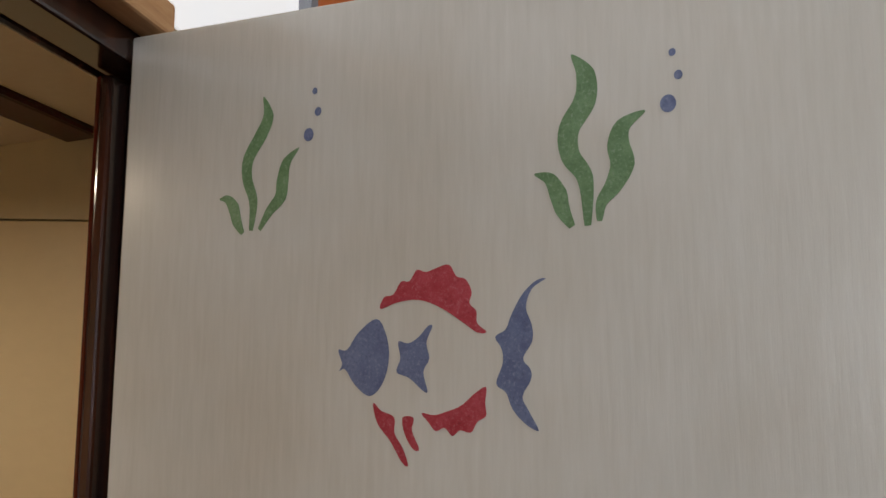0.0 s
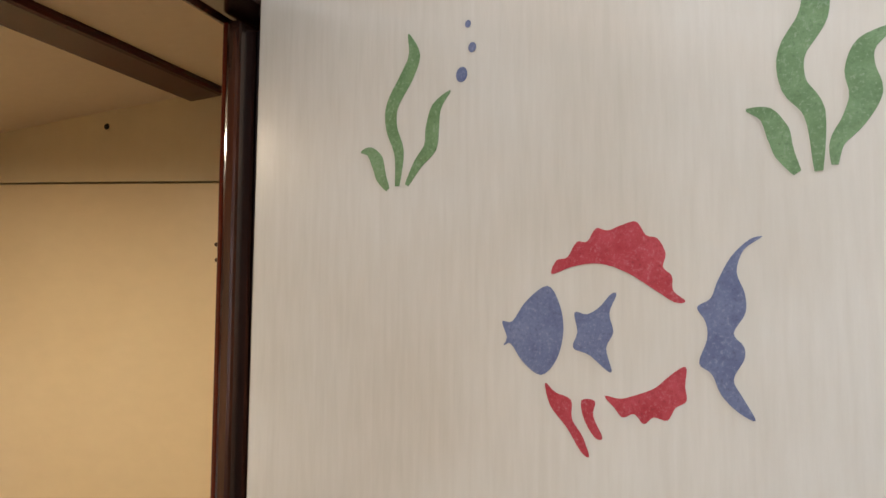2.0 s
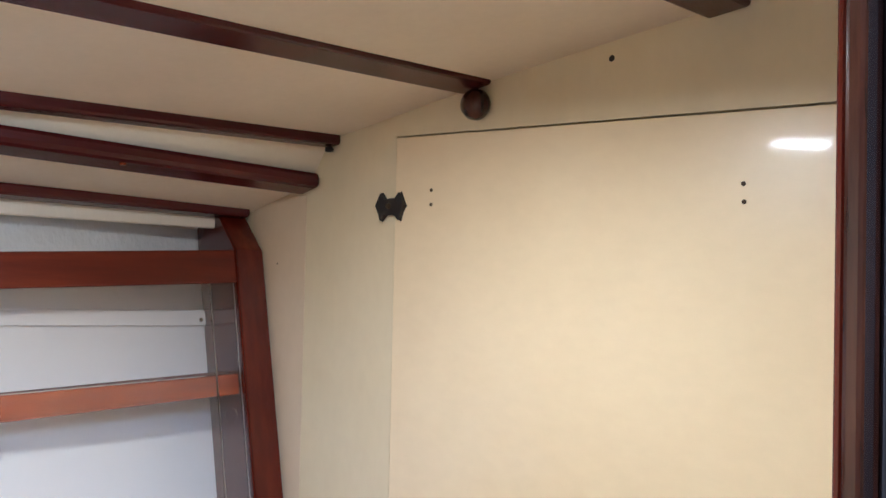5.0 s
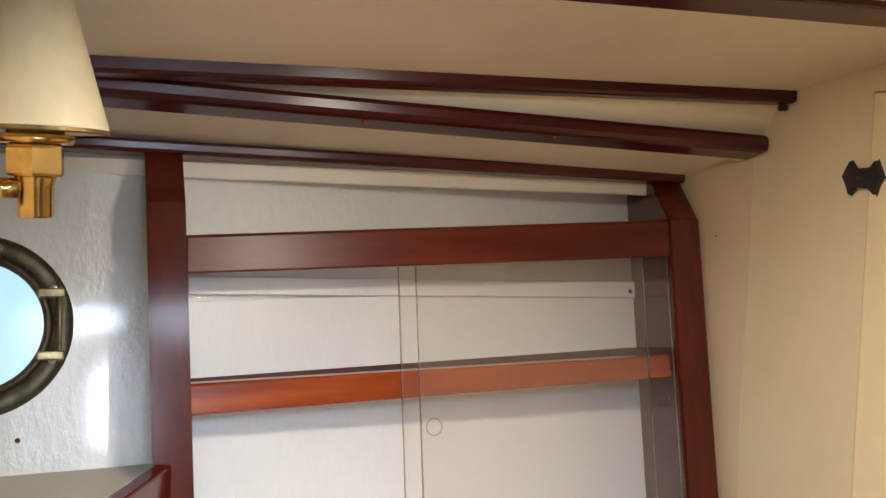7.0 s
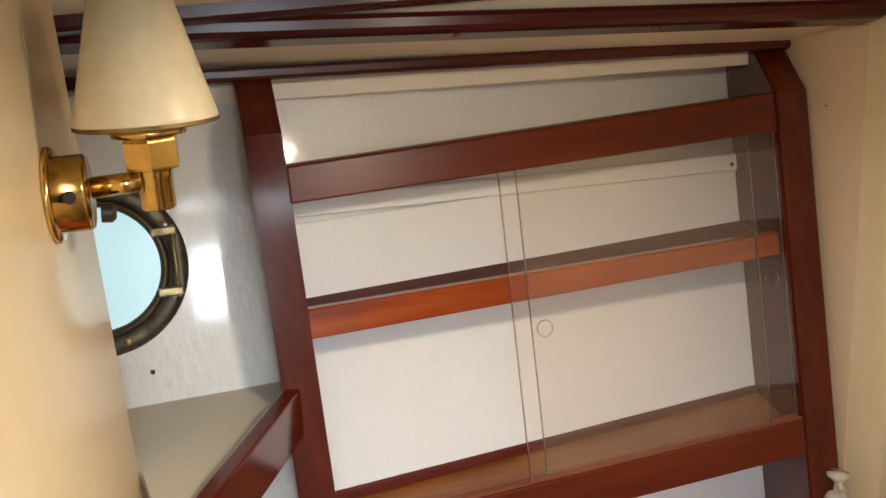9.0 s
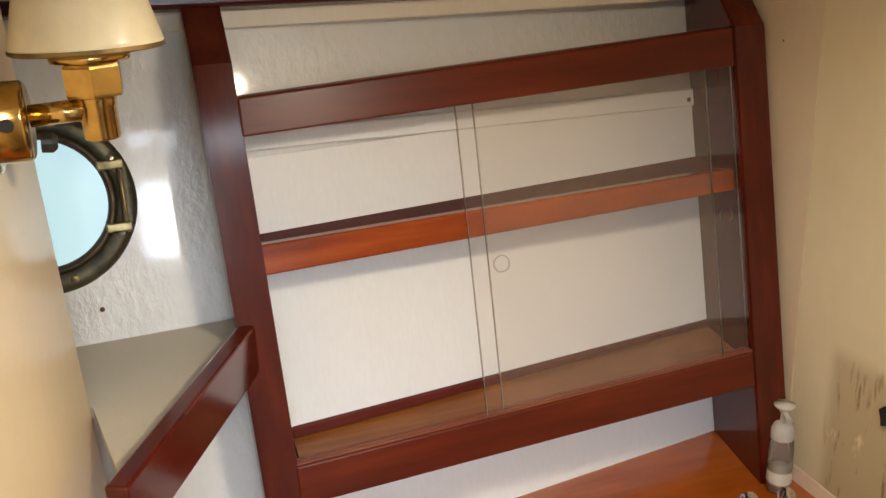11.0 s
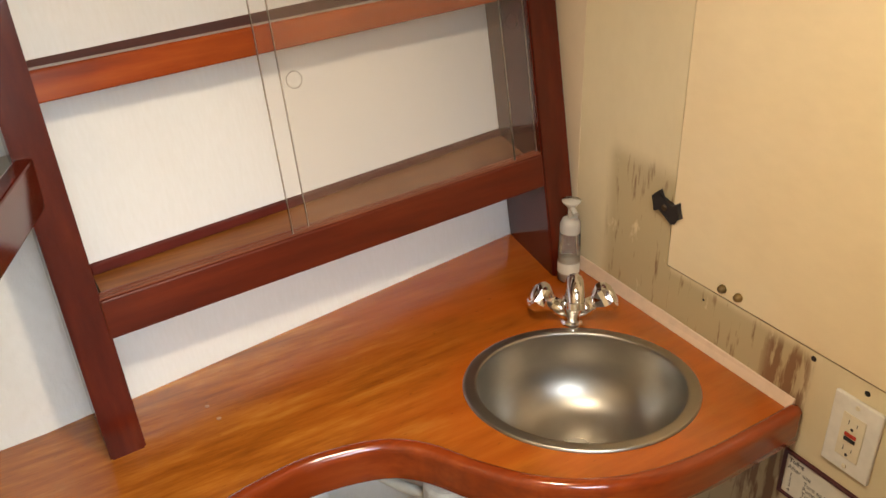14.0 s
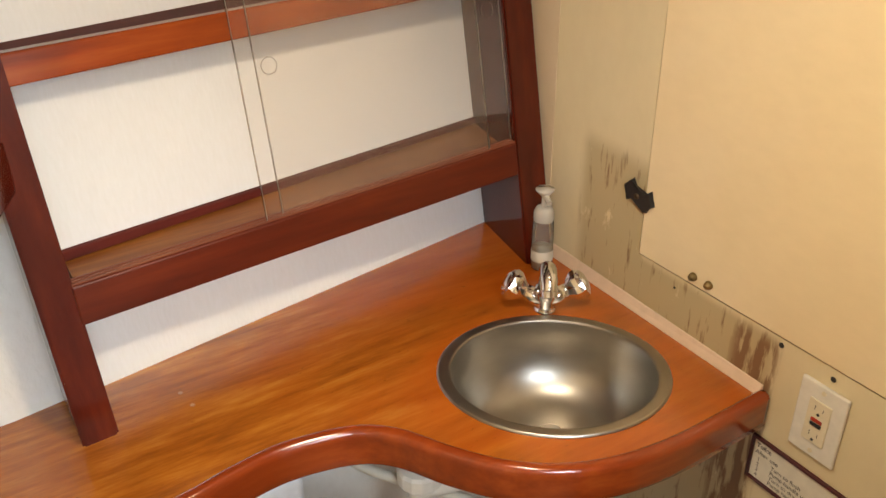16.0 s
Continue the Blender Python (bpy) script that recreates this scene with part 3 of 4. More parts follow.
for back in (0.0030, 0.0095, 0.0165):
    part("pane_track", rail(-0.797, -0.065, (1.066, 1.0695), (1.070, 1.0735), back, 0.0022, 0.0004), TRACKWOOD, frame_ob, "thin ridge of the pane track")


def shelf_board(y0, y1, z0, z1, back, thick, mat, name, label=""):
    c = []
    for t in (-thick, 0):
        c += [(hull_x(y0, z0) + 0.004, y0, z0 + t), (front_x(y0, z0) - back, y0, z0 + t), (front_x(y1, z1) - back, y1, z1 + t), (hull_x(y1, z1) + 0.004, y1, z1 + t)]
    return part(name, solid(c), mat, frame_ob, label)


shelf_board(-0.798, -0.040, 1.338, 1.338, 0.041, 0.012, SHELFRED, "shelf", "dark red shelf board")
shelf_board(-0.788, -0.040, 1.050, 1.046, 0.021, 0.014, SHELFWOOD, "shelf", "tan varnished shelf board")


def on_hull(y0, y1, z0, z1, za, zb, proud, mat, name, parent, label=""):
    c = []
    for lo in (0, 1):
        p, q = (z0, z1) if not lo else (za, zb)
        c += [(hull_x(y0, p) + 0.0025, y0, p), (hull_x(y0, p) + proud, y0, p), (hull_x(y1, q) + proud, y1, q), (hull_x(y1, q) + 0.0025, y1, q)]
    return part(name, solid(c, 0.0015), mat, parent, label)


on_hull(-0.788, -0.036, 1.050, 1.046, 1.064, 1.056, 0.014, SHELFRED, "back_strip", frame_ob, "dark red strip along the wall")
on_hull(-0.802, -0.034, 1.452, 1.424, 1.476, 1.452, 0.014, BACKING, "ledge", frame_ob, "thin white ledge along the wall")
part("backing", solid([(hull_x(y, z) + h, y, z) for z, ya in ((COUNTER, -0.7905), (1.44, -0.806)) for y, h in ((ya, 0.002), (ya, 0.005), (-0.038, 0.005), (-0.038, 0.002))]), BACKING, frame_ob, "white painted backing panel")
part("ledge_screw", lathe([(0, 0), (0.004, 0), (0.003, 0.002), (0, 0.002)], axis_pose((hull_x(-0.055, 1.436) + 0.014, -0.05, 1.436), (1, 0.145, 0.2)), 10), OLDBRASS, frame_ob)


def pane_sheet(y0, y1, back):
    c = []
    for z in (1.064, 1.515):
        c += [(front_x(y0, z) - back - 0.003, y0, z), (front_x(y0, z) - back, y0, z), (front_x(y1, z) - back, y1, z), (front_x(y1, z) - back - 0.003, y1, z)]
    return solid(c)


for y0, y1, back in ((-0.523, -0.118, 0.006), (-0.495, -0.067, 0.013)):
    pane = part("sliding_pane", pane_sheet(y0, y1, back), PANE, frame_ob, "clear sliding perspex pane")
    pane.visible_shadow = False
    for ye in (y0, y1):
        part("pane_edge", solid([(front_x(ye, z) - back - 0.003 + dx, ye + dy, z) for z in (1.064, 1.515) for dx, dy in ((0, -0.0008), (0.0034, -0.0008), (0.0034, 0.0008), (0, 0.0008))]), ENGRAVED, pane)
for y, z, back in ((-0.476, 1.275, 0.013), (-0.093, 1.287, 0.013)):
    m = axis_pose((front_x(y, z) - back + 0.0006, y, z), (1, 0.068, 0.2))
    part("finger_pull", lathe([(0.0125, 0), (0.0125, 0.001), (0.0110, 0.001), (0.0110, 0)], m, 28), ENGRAVED, frame_ob, "round engraved finger pull")

# corner shelf aft of the rack, with its raised rail
corner = thing("corner_shelf", (0.35, -0.95, 1.2), "grey-beige corner shelf with mahogany fiddle rail", "shelf")
SZ = 1.231
FA, FB = Vector((0.360, -0.836, 0)), Vector((0.692, -0.982, 0))
top = [(hull_x(-0.835, SZ) + 0.003, -0.835), (FA.x, FA.y), (FB.x - 0.03, FB.y + 0.006), (0.45, LY + 0.002), (0.42, -1.2), (hull_x(-1.2, SZ) + 0.003, -1.2)]
bm = bmesh.new()
low = [bm.verts.new((x, y, SZ - 0.014)) for x, y in top]
high = [bm.verts.new((v.co.x, v.co.y, v.co.z + 0.014)) for v in low]
bm.faces.new(low)
bm.faces.new(high)
for k in range(len(low)):
    j = (k + 1) % len(low)
    bm.faces.new((low[k], low[j], high[j], high[k]))
bmesh.ops.triangulate(bm, faces=[f for f in bm.faces if len(f.verts) > 4])
part("shelf_top", bm, SHELFTOP, corner)
side = (FB - FA).normalized().cross(Vector((0, 0, 1))) * 0.011
part("fiddle_rail", solid([(*(p + s).xy, z + d) for z in (SZ - 0.028, SZ + 0.037) for p, s, d in ((FA, -side, -0.006), (FA, side, -0.006), (FB, side, 0), (FB, -side, 0))], 0.003, 2), MAHOG_X, corner, "deep red varnished fiddle rail")

# portlight in the hull
HN = Vector((1, 0.045, 0.2)).normalized()
port = thing("portlight", (hull_x(PY, PZ), PY, PZ), "round bronze portlight with pale blue daylight behind its glass", "portlight")
pm = axis_pose((hull_x(PY, PZ), PY, PZ), HN)
part("outer_ring", lathe([(0.088, -0.02), (0.088, 0.004), (0.094, 0.009), (0.106, 0.010), (0.114, 0.007), (0.117, 0.0012)], pm, 56), BRONZE, port, "", True)
part("inner_ring", lathe([(0.081, 0.004), (0.082, 0.014), (0.086, 0.018), (0.091, 0.016), (0.093, 0.005)], pm, 56), DARKMETAL, port, "dark hinged glass ring", True)
part("glass", lathe([(0, 0.006), (0.082, 0.006), (0.082, 0.002)], pm, 48), DAYGLASS, port, "pale blue daylit glass")
UY, UZ = Vector((0, 1, 0)), Vector((0, 0, 1))
uy = (UY - HN * UY.dot(HN)).normalized()
uz = HN.cross(uy)
if uz.z < 0:
    uz = -uz


def on_port(a, b, h):
    return Vector((hull_x(PY, PZ), PY, PZ)) + uy * a + uz * b + HN * h


def port_block(a0, a1, b0, b1, h0, h1, bevel=0.002):
    return solid([on_port(a, b, h) for h in (h0, h1) for a, b in ((a0, b0), (a1, b0), (a1, b1), (a0, b1))], bevel, 2)


for b0 in (0.034, -0.046):
    part("hinge_lug", port_block(0.074, 0.106, b0, b0 + 0.012, 0.008, 0.024), LUGBRASS, port, "pale brass hinge lug")
part("hinge_bar", port_block(0.096, 0.109, -0.036, 0.036, 0.006, 0.019), BRONZE, port)
part("hinge_pin", rod(on_port(0.101, -0.048, 0.018), on_port(0.101, 0.048, 0.018), 0.0028, 10), OLDBRASS, port)
for t in (0.47, -0.47, 1.3, -1.3, 2.2, -2.2, math.pi):
    part("ring_screw", lathe([(0, 0.013), (0.0045, 0.012), (0.0055, 0.009)], Matrix.Translation(on_port(0.103 * math.cos(t), 0.103 * math.sin(t), 0) - on_port(0, 0, 0)) @ pm, 12), STEEL if abs(t) < 1 else OLDBRASS, port)

# ---- counter, sink and tap ----
edge = [(0.614, -1.24), (0.614, -0.85), (0.605, -0.750), (0.594, -0.691), (0.588, -0.615), (0.607, -0.529), (0.645, -0.478), (0.714, -0.436), (0.774, -0.390), (0.818, -0.333), (0.846, -0.264), (0.859, -0.179), (0.859, -0.071), (0.857, -0.004)]
line = smooth_line([(x, y, 0) for x, y in edge], 8)
SX, SY, SR = 0.652, -0.217, 0.172
SINK = Matrix.Translation((SX, SY, COUNTER)) @ Matrix.Rotation(radians(55.7), 4, "Z") @ Matrix.Diagonal((1, 0.835, 1, 1))
counter = thing("countertop", (0.5, -0.4, COUNTER - 0.04), "amber varnished wooden washstand counter with curved front", "countertop")
bm = bmesh.new()
loop = [bm.verts.new((p.x - 0.004, p.y, COUNTER)) for p in line] + [bm.verts.new((hull_x(-0.004, COUNTER) + 0.006, -0.004, COUNTER)), bm.verts.new((hull_x(-1.24, COUNTER) + 0.006, -1.24, COUNTER))]
ring = [bm.verts.new(SINK @ Vector(((SR - 0.012) * math.cos(2 * math.pi * k / 48), (SR - 0.012) * math.sin(2 * math.pi * k / 48), 0))) for k in range(48)]
for some in (loop, ring):
    for k in range(len(some)):
        bm.edges.new((some[k], some[(k + 1) % len(some)]))
bmesh.ops.triangle_fill(bm, use_beauty=True, edges=list(bm.edges))
got = bmesh.ops.extrude_face_region(bm, geom=list(bm.faces))
bmesh.ops.translate(bm, vec=(0, 0, -0.02), verts=[g for g in got["geom"] if isinstance(g, bmesh.types.BMVert)])


def counter_wood(name):
    """Old golden counter timber: long figure with dark streaks towards one end, plain orange by the basin."""
    m, tree, b = material(name, 0.17, 0, 0.9)
    figure = noise_of(tree, coords(tree, (9, 1.3, 9), (0, 0, radians(-7))), 2.4, 6, 0.62)
    streak = noise_of(tree, coords(tree, (30, 3.4, 30), (0, 0, radians(-7))), 2.0, 5, 0.65)
    patch = noise_of(tree, coords(tree, (1.6, 1, 1)), 4.5, 4, 0.6)
    orange = ramp(tree, figure, [(0.30, (0.33, 0.066, 0.007)), (0.52, (0.43, 0.097, 0.010)), (0.75, (0.49, 0.128, 0.014))])
    golden = ramp(tree, streak, [(0.26, (0.20, 0.055, 0.008)), (0.45, (0.35, 0.100, 0.012)), (0.58, (0.45, 0.145, 0.017)), (0.75, (0.56, 0.225, 0.034))])
    sep = tree.nodes.new("ShaderNodeSeparateXYZ")
    tree.links.new(coords(tree), sep.inputs[0])
    along = tree.nodes.new("ShaderNodeMapRange")
    along.inputs["From Min"].default_value, along.inputs["From Max"].default_value = -0.30, -0.62
    tree.links.new(sep.outputs["Y"], along.inputs["Value"])
    add = tree.nodes.new("ShaderNodeMath")
    add.operation = "MULTIPLY_ADD"
    tree.links.new(along.outputs[0], add.inputs[0])
    add.inputs[1].default_value = 0.45
    tree.links.new(patch, add.inputs[2])
    where = ramp(tree, add.outputs[0], [(0.50, (0, 0, 0)), (0.85, (1, 1, 1))])
    col = mixed(tree, where, orange, golden)
    brown = ramp(tree, patch, [(0.55, (0, 0, 0)), (0.75, (0.45, 0.45, 0.45))])
    col = mixed(tree, brown, col, (0.20, 0.050, 0.008))
    specks = noise_of(tree, coords(tree, (90, 24, 90)), 3.0, 2)
    col = mixed(tree, ramp(tree, specks, [(0.70, (0, 0, 0)), (0.78, (0.5, 0.5, 0.5))]), col, (0.12, 0.03, 0.006))
    tree.links.new(col, b.inputs["Base Color"])
    b.inputs["Coat Roughness"].default_value = 0.10
    bump(tree, b, streak, 0.08, 0.0008)
    return m


COUNTERWOOD = counter_wood("golden_counter_wood")
part("top", bm, COUNTERWOOD, counter)
bm = bmesh.new()
prof = [(-0.010, 0.0), (-0.009, 0.005), (-0.005, 0.0085), (0.001, 0.0095), (0.007, 0.0075), (0.0105, 0.002), (0.011, -0.004), (0.011, -0.012), (0.011, -0.036), (0.011, -0.047), (0.0095, -0.0495), (-0.004, -0.050), (-0.012, -0.048)]
rings = []
for i, p in enumerate(line):
    way = (line[min(i + 1, len(line) - 1)] - line[max(i - 1, 0)]).normalized()
    out = Vector((way.y, -way.x, 0))
    rings.append([bm.verts.new(p + out * a + Vector((0, 0, COUNTER + h))) for a, h in prof])
for a, b in zip(rings, rings[1:]):
    for k in range(len(prof)):
        j = (k + 1) % len(prof)
        bm.faces.new((a[k], a[j], b[j], b[k]))
bm.faces.new(rings[0])
bm.faces.new(rings[-1])
part("front_trim", bm, TRIMWOOD, counter, "deep red varnished moulded front edge", True)
part("caulk_bead", solid([(0.36, -0.012, COUNTER), (0.852, -0.012, COUNTER), (0.852, -0.0005, COUNTER), (0.36, -0.0005, COUNTER), (0.36, -0.003, COUNTER + 0.021), (0.852, -0.003, COUNTER + 0.015), (0.852, -0.0005, COUNTER + 0.015), (0.36, -0.0005, COUNTER + 0.021)], 0.001), CAULK, counter, "cream sealant bead along the bulkhead")
for x, y in ((0.399, -0.694), (0.434, -0.688)):
    part("wood_plug", lathe([(0, 0.0008), (0.003, 0.0008), (0.0034, 0)], Matrix.Translation((x, y, COUNTER)), 12), RAWWOOD, counter)

sink = thing("sink", (SX, SY, COUNTER), "oval brushed stainless steel sink set into the counter", "sink")
sm = SINK
part("rim", lathe([(SR, 0.0005), (SR - 0.001, 0.003), (SR - 0.004, 0.0042), (SR - 0.015, 0.0036), (SR - 0.0185, 0.0042), (SR - 0.0205, 0.0025), (SR - 0.021, -0.002)], sm, 72), STEEL, sink, "", True)
bowl = [(SR - 0.021, -0.002)]
for k in range(1, 15):
    t = k / 14 * math.pi / 2
    bowl.append(((SR - 0.024) * math.cos(t) ** 0.58 if k < 14 else 0.024, -0.004 - 0.118 * math.sin(t)))
part("bowl", lathe(bowl, sm, 72), STEEL, sink, "deep brushed steel bowl", True)
part("drain", lathe([(0.026, -0.1205), (0.022, -0.1185), (0.019, -0.121), (0.012, -0.126), (0, -0.127)], sm, 28), CHROME, sink, "", True)

TX, TY = 0.515, -0.126
tap = thing("mixer_tap", (TX, TY, COUNTER), "chrome mixer tap with two faceted knobs", "tap")
fwd = Vector((SX - TX, SY - TY, 0)).normalized()
sid = Vector((-fwd.y, fwd.x, 0))
tb = Vector((TX, TY, COUNTER))
part("body", lathe([(0.0185, 0), (0.0185, 0.003), (0.0165, 0.006), (0.0155, 0.012), (0.0175, 0.022), (0.019, 0.030), (0.0185, 0.038), (0.0155, 0.045), (0, 0.048)], Matrix.Translation(tb), 28), CHROME, tap, "", True)
spout = smooth_line([tb + Vector((0, 0, 0.038)), tb + fwd * 0.002 + Vector((0, 0, 0.068)), tb + fwd * 0.014 + Vector((0, 0, 0.084)), tb + fwd * 0.034 + Vector((0, 0, 0.082)), tb + fwd * 0.046 + Vector((0, 0, 0.064))], 6)
part("spout", tube(spout, 0.0135, 20), CHROME, tap, "", True)
part("aerator", rod(tb + fwd * 0.0455 + Vector((0, 0, 0.066)), tb + fwd * 0.049 + Vector((0, 0, 0.057)), 0.0145, 20), CHROME, tap)
for s in (-1, 1):
    a = tb + Vector((0, 0, 0.014))
    b = a + sid * s * 0.036 + Vector((0, 0, 0.023))
    way = (b - a).normalized()
    part("arm", rod(a, b, 0.0150, 20, 0.0125), CHROME, tap, "", True)
    m = axis_pose(b, way)
    knob_bm = bmesh.new()
    rings = []
    for r, h, wave in ((0.0125, -0.002, 0.0), (0.016, 0.003, 0.03), (0.0225, 0.014, 0.10), (0.0235, 0.022, 0.10), (0.0205, 0.029, 0.06), (0.0165, 0.032, 0.0)):
        rings.append([knob_bm.verts.new(m @ Vector((r * (1 + wave * math.cos(math.pi * k)) * math.cos(math.pi * k / 6), r * (1 + wave * math.cos(math.pi * k)) * math.sin(math.pi * k / 6), h))) for k in range(12)])
    for p, q in zip(rings, rings[1:]):
        for k in range(12):
            knob_bm.faces.new((p[k], p[(k + 1) % 12], q[(k + 1) % 12], q[k]))
    knob_bm.faces.new(rings[0])
    knob_bm.faces.new(rings[-1])
    bmesh.ops.triangulate(knob_bm, faces=[f for f in knob_bm.faces if len(f.verts) == 4])
    knob = part("knob", knob_bm, CHROME, tap, "chunky faceted chrome knob")
    part("knob_cap", lathe([(0.0135, 0.0318), (0.0125, 0.0335), (0, 0.0345)], m, 20), CHROME, knob, "", True)

BX, BY = 0.408, -0.050
bottle = thing("soap_bottle", (BX, BY, COUNTER), "clear plastic foam soap pump bottle behind the tap", "bottle")
bmx = Matrix.Translation((BX, BY, COUNTER)) @ Matrix.Diagonal((0.84, 0.84, 0.88, 1))
part("bottle_body", lathe([(0, 0.001), (0.019, 0.001), (0.0225, 0.005), (0.0225, 0.085), (0.021, 0.108), (0.018, 0.114)], bmx, 28), CLEARPLASTIC, bottle, "", True)
part("soap", lathe([(0, 0.003), (0.0205, 0.004), (0.0205, 0.048), (0, 0.048)], bmx, 24), plain("pale_soap", (0.62, 0.56, 0.44), 0.25), bottle, "pale soap left in the bottle", True)
part("label_band", lathe([(0.0229, 0.022), (0.0229, 0.045)], bmx, 28), plain("label_cream", (0.70, 0.66, 0.55), 0.5), bottle, "small pale label band")
part("collar", lathe([(0.0205, 0.108), (0.0215, 0.112), (0.021, 0.126), (0.016, 0.136), (0.010, 0.138), (0, 0.138)], bmx, 28), MILKY, bottle, "", True)
part("stem", lathe([(0.0065, 0.137), (0.006, 0.165), (0, 0.166)], bmx, 16), MILKY, bottle)
head = part("pump_head", lathe([(0.007, 0.158), (0.010, 0.163), (0.019, 0.172), (0.019, 0.1745), (0, 0.176)], bmx, 24), MILKY, bottle, "", True)
part("nozzle", rod((BX, BY, COUNTER + 0.1435), (BX + 0.024, BY - 0.009, COUNTER + 0.138), 0.0048, 12), MILKY, head)

# drain fittings and tank below the counter
NX, NY = 0.572, -0.402
trap = thing("sink_trap", (NX, NY, 0.0), "white plastic sink drain and trap under the counter", "drain")
part("tailpipe", rod((NX, NY, 0.80), (NX, NY, 0.45), 0.019, 20), WHITEPLASTIC, trap)
part("nut", lathe([(0, 0), (0.034, 0), (0.037, 0.005), (0.037, 0.026), (0.033, 0.031), (0.026, 0.033), (0, 0.033)], Matrix.Translation((NX, NY, 0.672)), 14), WHITEPLASTIC, trap, "ribbed white union nut")
part("collar", lathe([(0.019, 0), (0.024, 0.001), (0.024, 0.012), (0.019, 0.013)], Matrix.Translation((NX, NY, 0.712)), 20), WHITEPLASTIC, trap)
part("elbow", tube(smooth_line([(NX, NY, 0.46), (NX - 0.01, NY, 0.38), (NX - 0.08, NY - 0.02, 0.33), (NX - 0.2, NY - 0.05, 0.34)], 6), 0.021, 14), WHITEPLASTIC, trap, "", True)
part("bowl_pipe", tube(smooth_line([(SX, SY, 0.738), (SX, SY, 0.70), (SX - 0.02, SY - 0.05, 0.68), (NX + 0.02, NY + 0.05, 0.66), (NX, NY, 0.655)], 6), 0.018, 14), WHITEPLASTIC, trap, "", True)
for pts, mat in (([(0.36, -0.62, 0.60), (0.44, -0.50, 0.665), (0.52, -0.44, 0.66), (0.60, -0.34, 0.62), (0.66, -0.24, 0.55)], HOSE),
                 ([(0.40, -0.70, 0.50), (0.48, -0.55, 0.62), (0.56, -0.46, 0.60), (0.66, -0.33, 0.56), (0.74, -0.10, 0.40)], GREYTRIM)):
    tagged(part("hose", tube(smooth_line(pts, 8), 0.009, 12), mat, None, "", True), "thin plastic hose running under the counter", "hose", "hoses")
tank = thing("holding_tank", (0.40, -0.82, 0.0), "white plastic tank standing under the counter", "tank")
part("tank_body", block(0.345, 0.515, -1.12, -0.566, 0.0, 0.722, 0.015, 4), plain("cool_white_plastic", (0.78, 0.80, 0.82), 0.4), tank, "", True)
part("tank_cap", lathe([(0, 0), (0.03, 0), (0.03, 0.018), (0.026, 0.022), (0, 0.022)], Matrix.Translation((0.41, -0.95, 0.722)), 20), BLACKPLASTIC, tank)
tagged(part("hull_screw", lathe([(0.0035, 0), (0.003, 0.002), (0, 0.0022)], axis_pose((hull_x(-1.01, 1.273), -1.01, 1.273), (1, 0.045, 0.2)), 10), plain("rust", (0.10, 0.035, 0.015), 0.8)), "small rusty screw head in the hull side", "screw")

# ---- hatch and fittings on the bulkhead ----
GAP = 0.0028
hatch = thing("hatch_panel", (0.93, 0, 0.95), "large cream painted access panel screwed to the bulkhead", "panel")
part("panel", solid([(HX0 + GAP, -0.003, hatch_low(HX0) + GAP), (HX1 - GAP, -0.003, hatch_low(HX1) + GAP), (HX1 - GAP, 0.018, hatch_low(HX1) + GAP), (HX0 + GAP, 0.018, hatch_low(HX0) + GAP),
                     (HX0 + GAP, -0.003, hatch_top(HX0) - GAP), (HX1 - GAP, -0.003, hatch_top(HX1) - GAP), (HX1 - GAP, 0.018, hatch_top(HX1) - GAP), (HX0 + GAP, 0.018, hatch_top(HX0) - GAP)], 0.0012), CREAM_HATCH, hatch)
TOWALL = Vector((0, -1, 0))
for x, z in ((0.668, 1.654), (0.668, 1.633), (1.148, 1.638), (1.149, 1.6185)):
    part("screw_hole", lathe([(0.0027, 0.0), (0.0024, 0.0012), (0, 0.0008)], axis_pose((x, -0.003, z), TOWALL), 12), DARKMETAL, hatch)
for x, z in ((0.703, 0.972), (0.733, 0.973)):
    part("dome_nut", lathe([(0.0066, 0), (0.0066, 0.003), (0.005, 0.0075), (0, 0.0095)], axis_pose((x, -0.003, z), TOWALL), 18), OLDBRASS, hatch, "brass dome nut", True)
for x, z in ((0.975, 1.800), (0.865, 0.9455), (0.9475, 0.942), (0.668, 0.933), (0.280, 1.543)):
    r = 0.0042 if x > 0.8 else 0.002
    tagged(part("screw", lathe([(r, 0), (r * 0.8, 0.0012), (0, 0.001)], axis_pose((x, -0.0004, z), TOWALL), 12), BLACKIRON), "dark screw in the bulkhead", "screw", "bulkhead screws")

clasp_shape = [(-0.033, 0.002), (-0.026, 0.016), (-0.021, 0.026), (-0.012, 0.014), (0.012, 0.015), (0.021, 0.026), (0.027, 0.014), (0.033, 0.0), (0.026, -0.013), (0.021, -0.027), (0.011, -0.017), (-0.011, -0.016), (-0.021, -0.027), (-0.026, -0.012)]


def clasp(x, z, turn, scale, label, slim=1.0):
    c = thing("turn_clasp", (x, 0, z), label, "clasp", "panel clasps")
    m = Matrix.Translation((x, -0.0035, z)) @ Matrix.Rotation(radians(90), 4, "X") @ Matrix.Rotation(radians(turn), 4, "Z")
    bm = outline([(a * scale, b * scale * slim) for a, b in clasp_shape], m, 0.007)
    bmesh.ops.bevel(bm, geom=[e for e in bm.edges if e.calc_face_angle(0) > 1.0], offset=0.0012, segments=1, affect="EDGES")
    part("plate", bm, BLACKIRON, c)
    part("pivot", lathe([(0.005, 0.007), (0.004, 0.010), (0, 0.0105)], m, 14), DARKMETAL, c)
    return c


clasp(0.583, 1.633, 0, 1.0, "dark butterfly-shaped turn clasp level on the panel edge", 0.82)
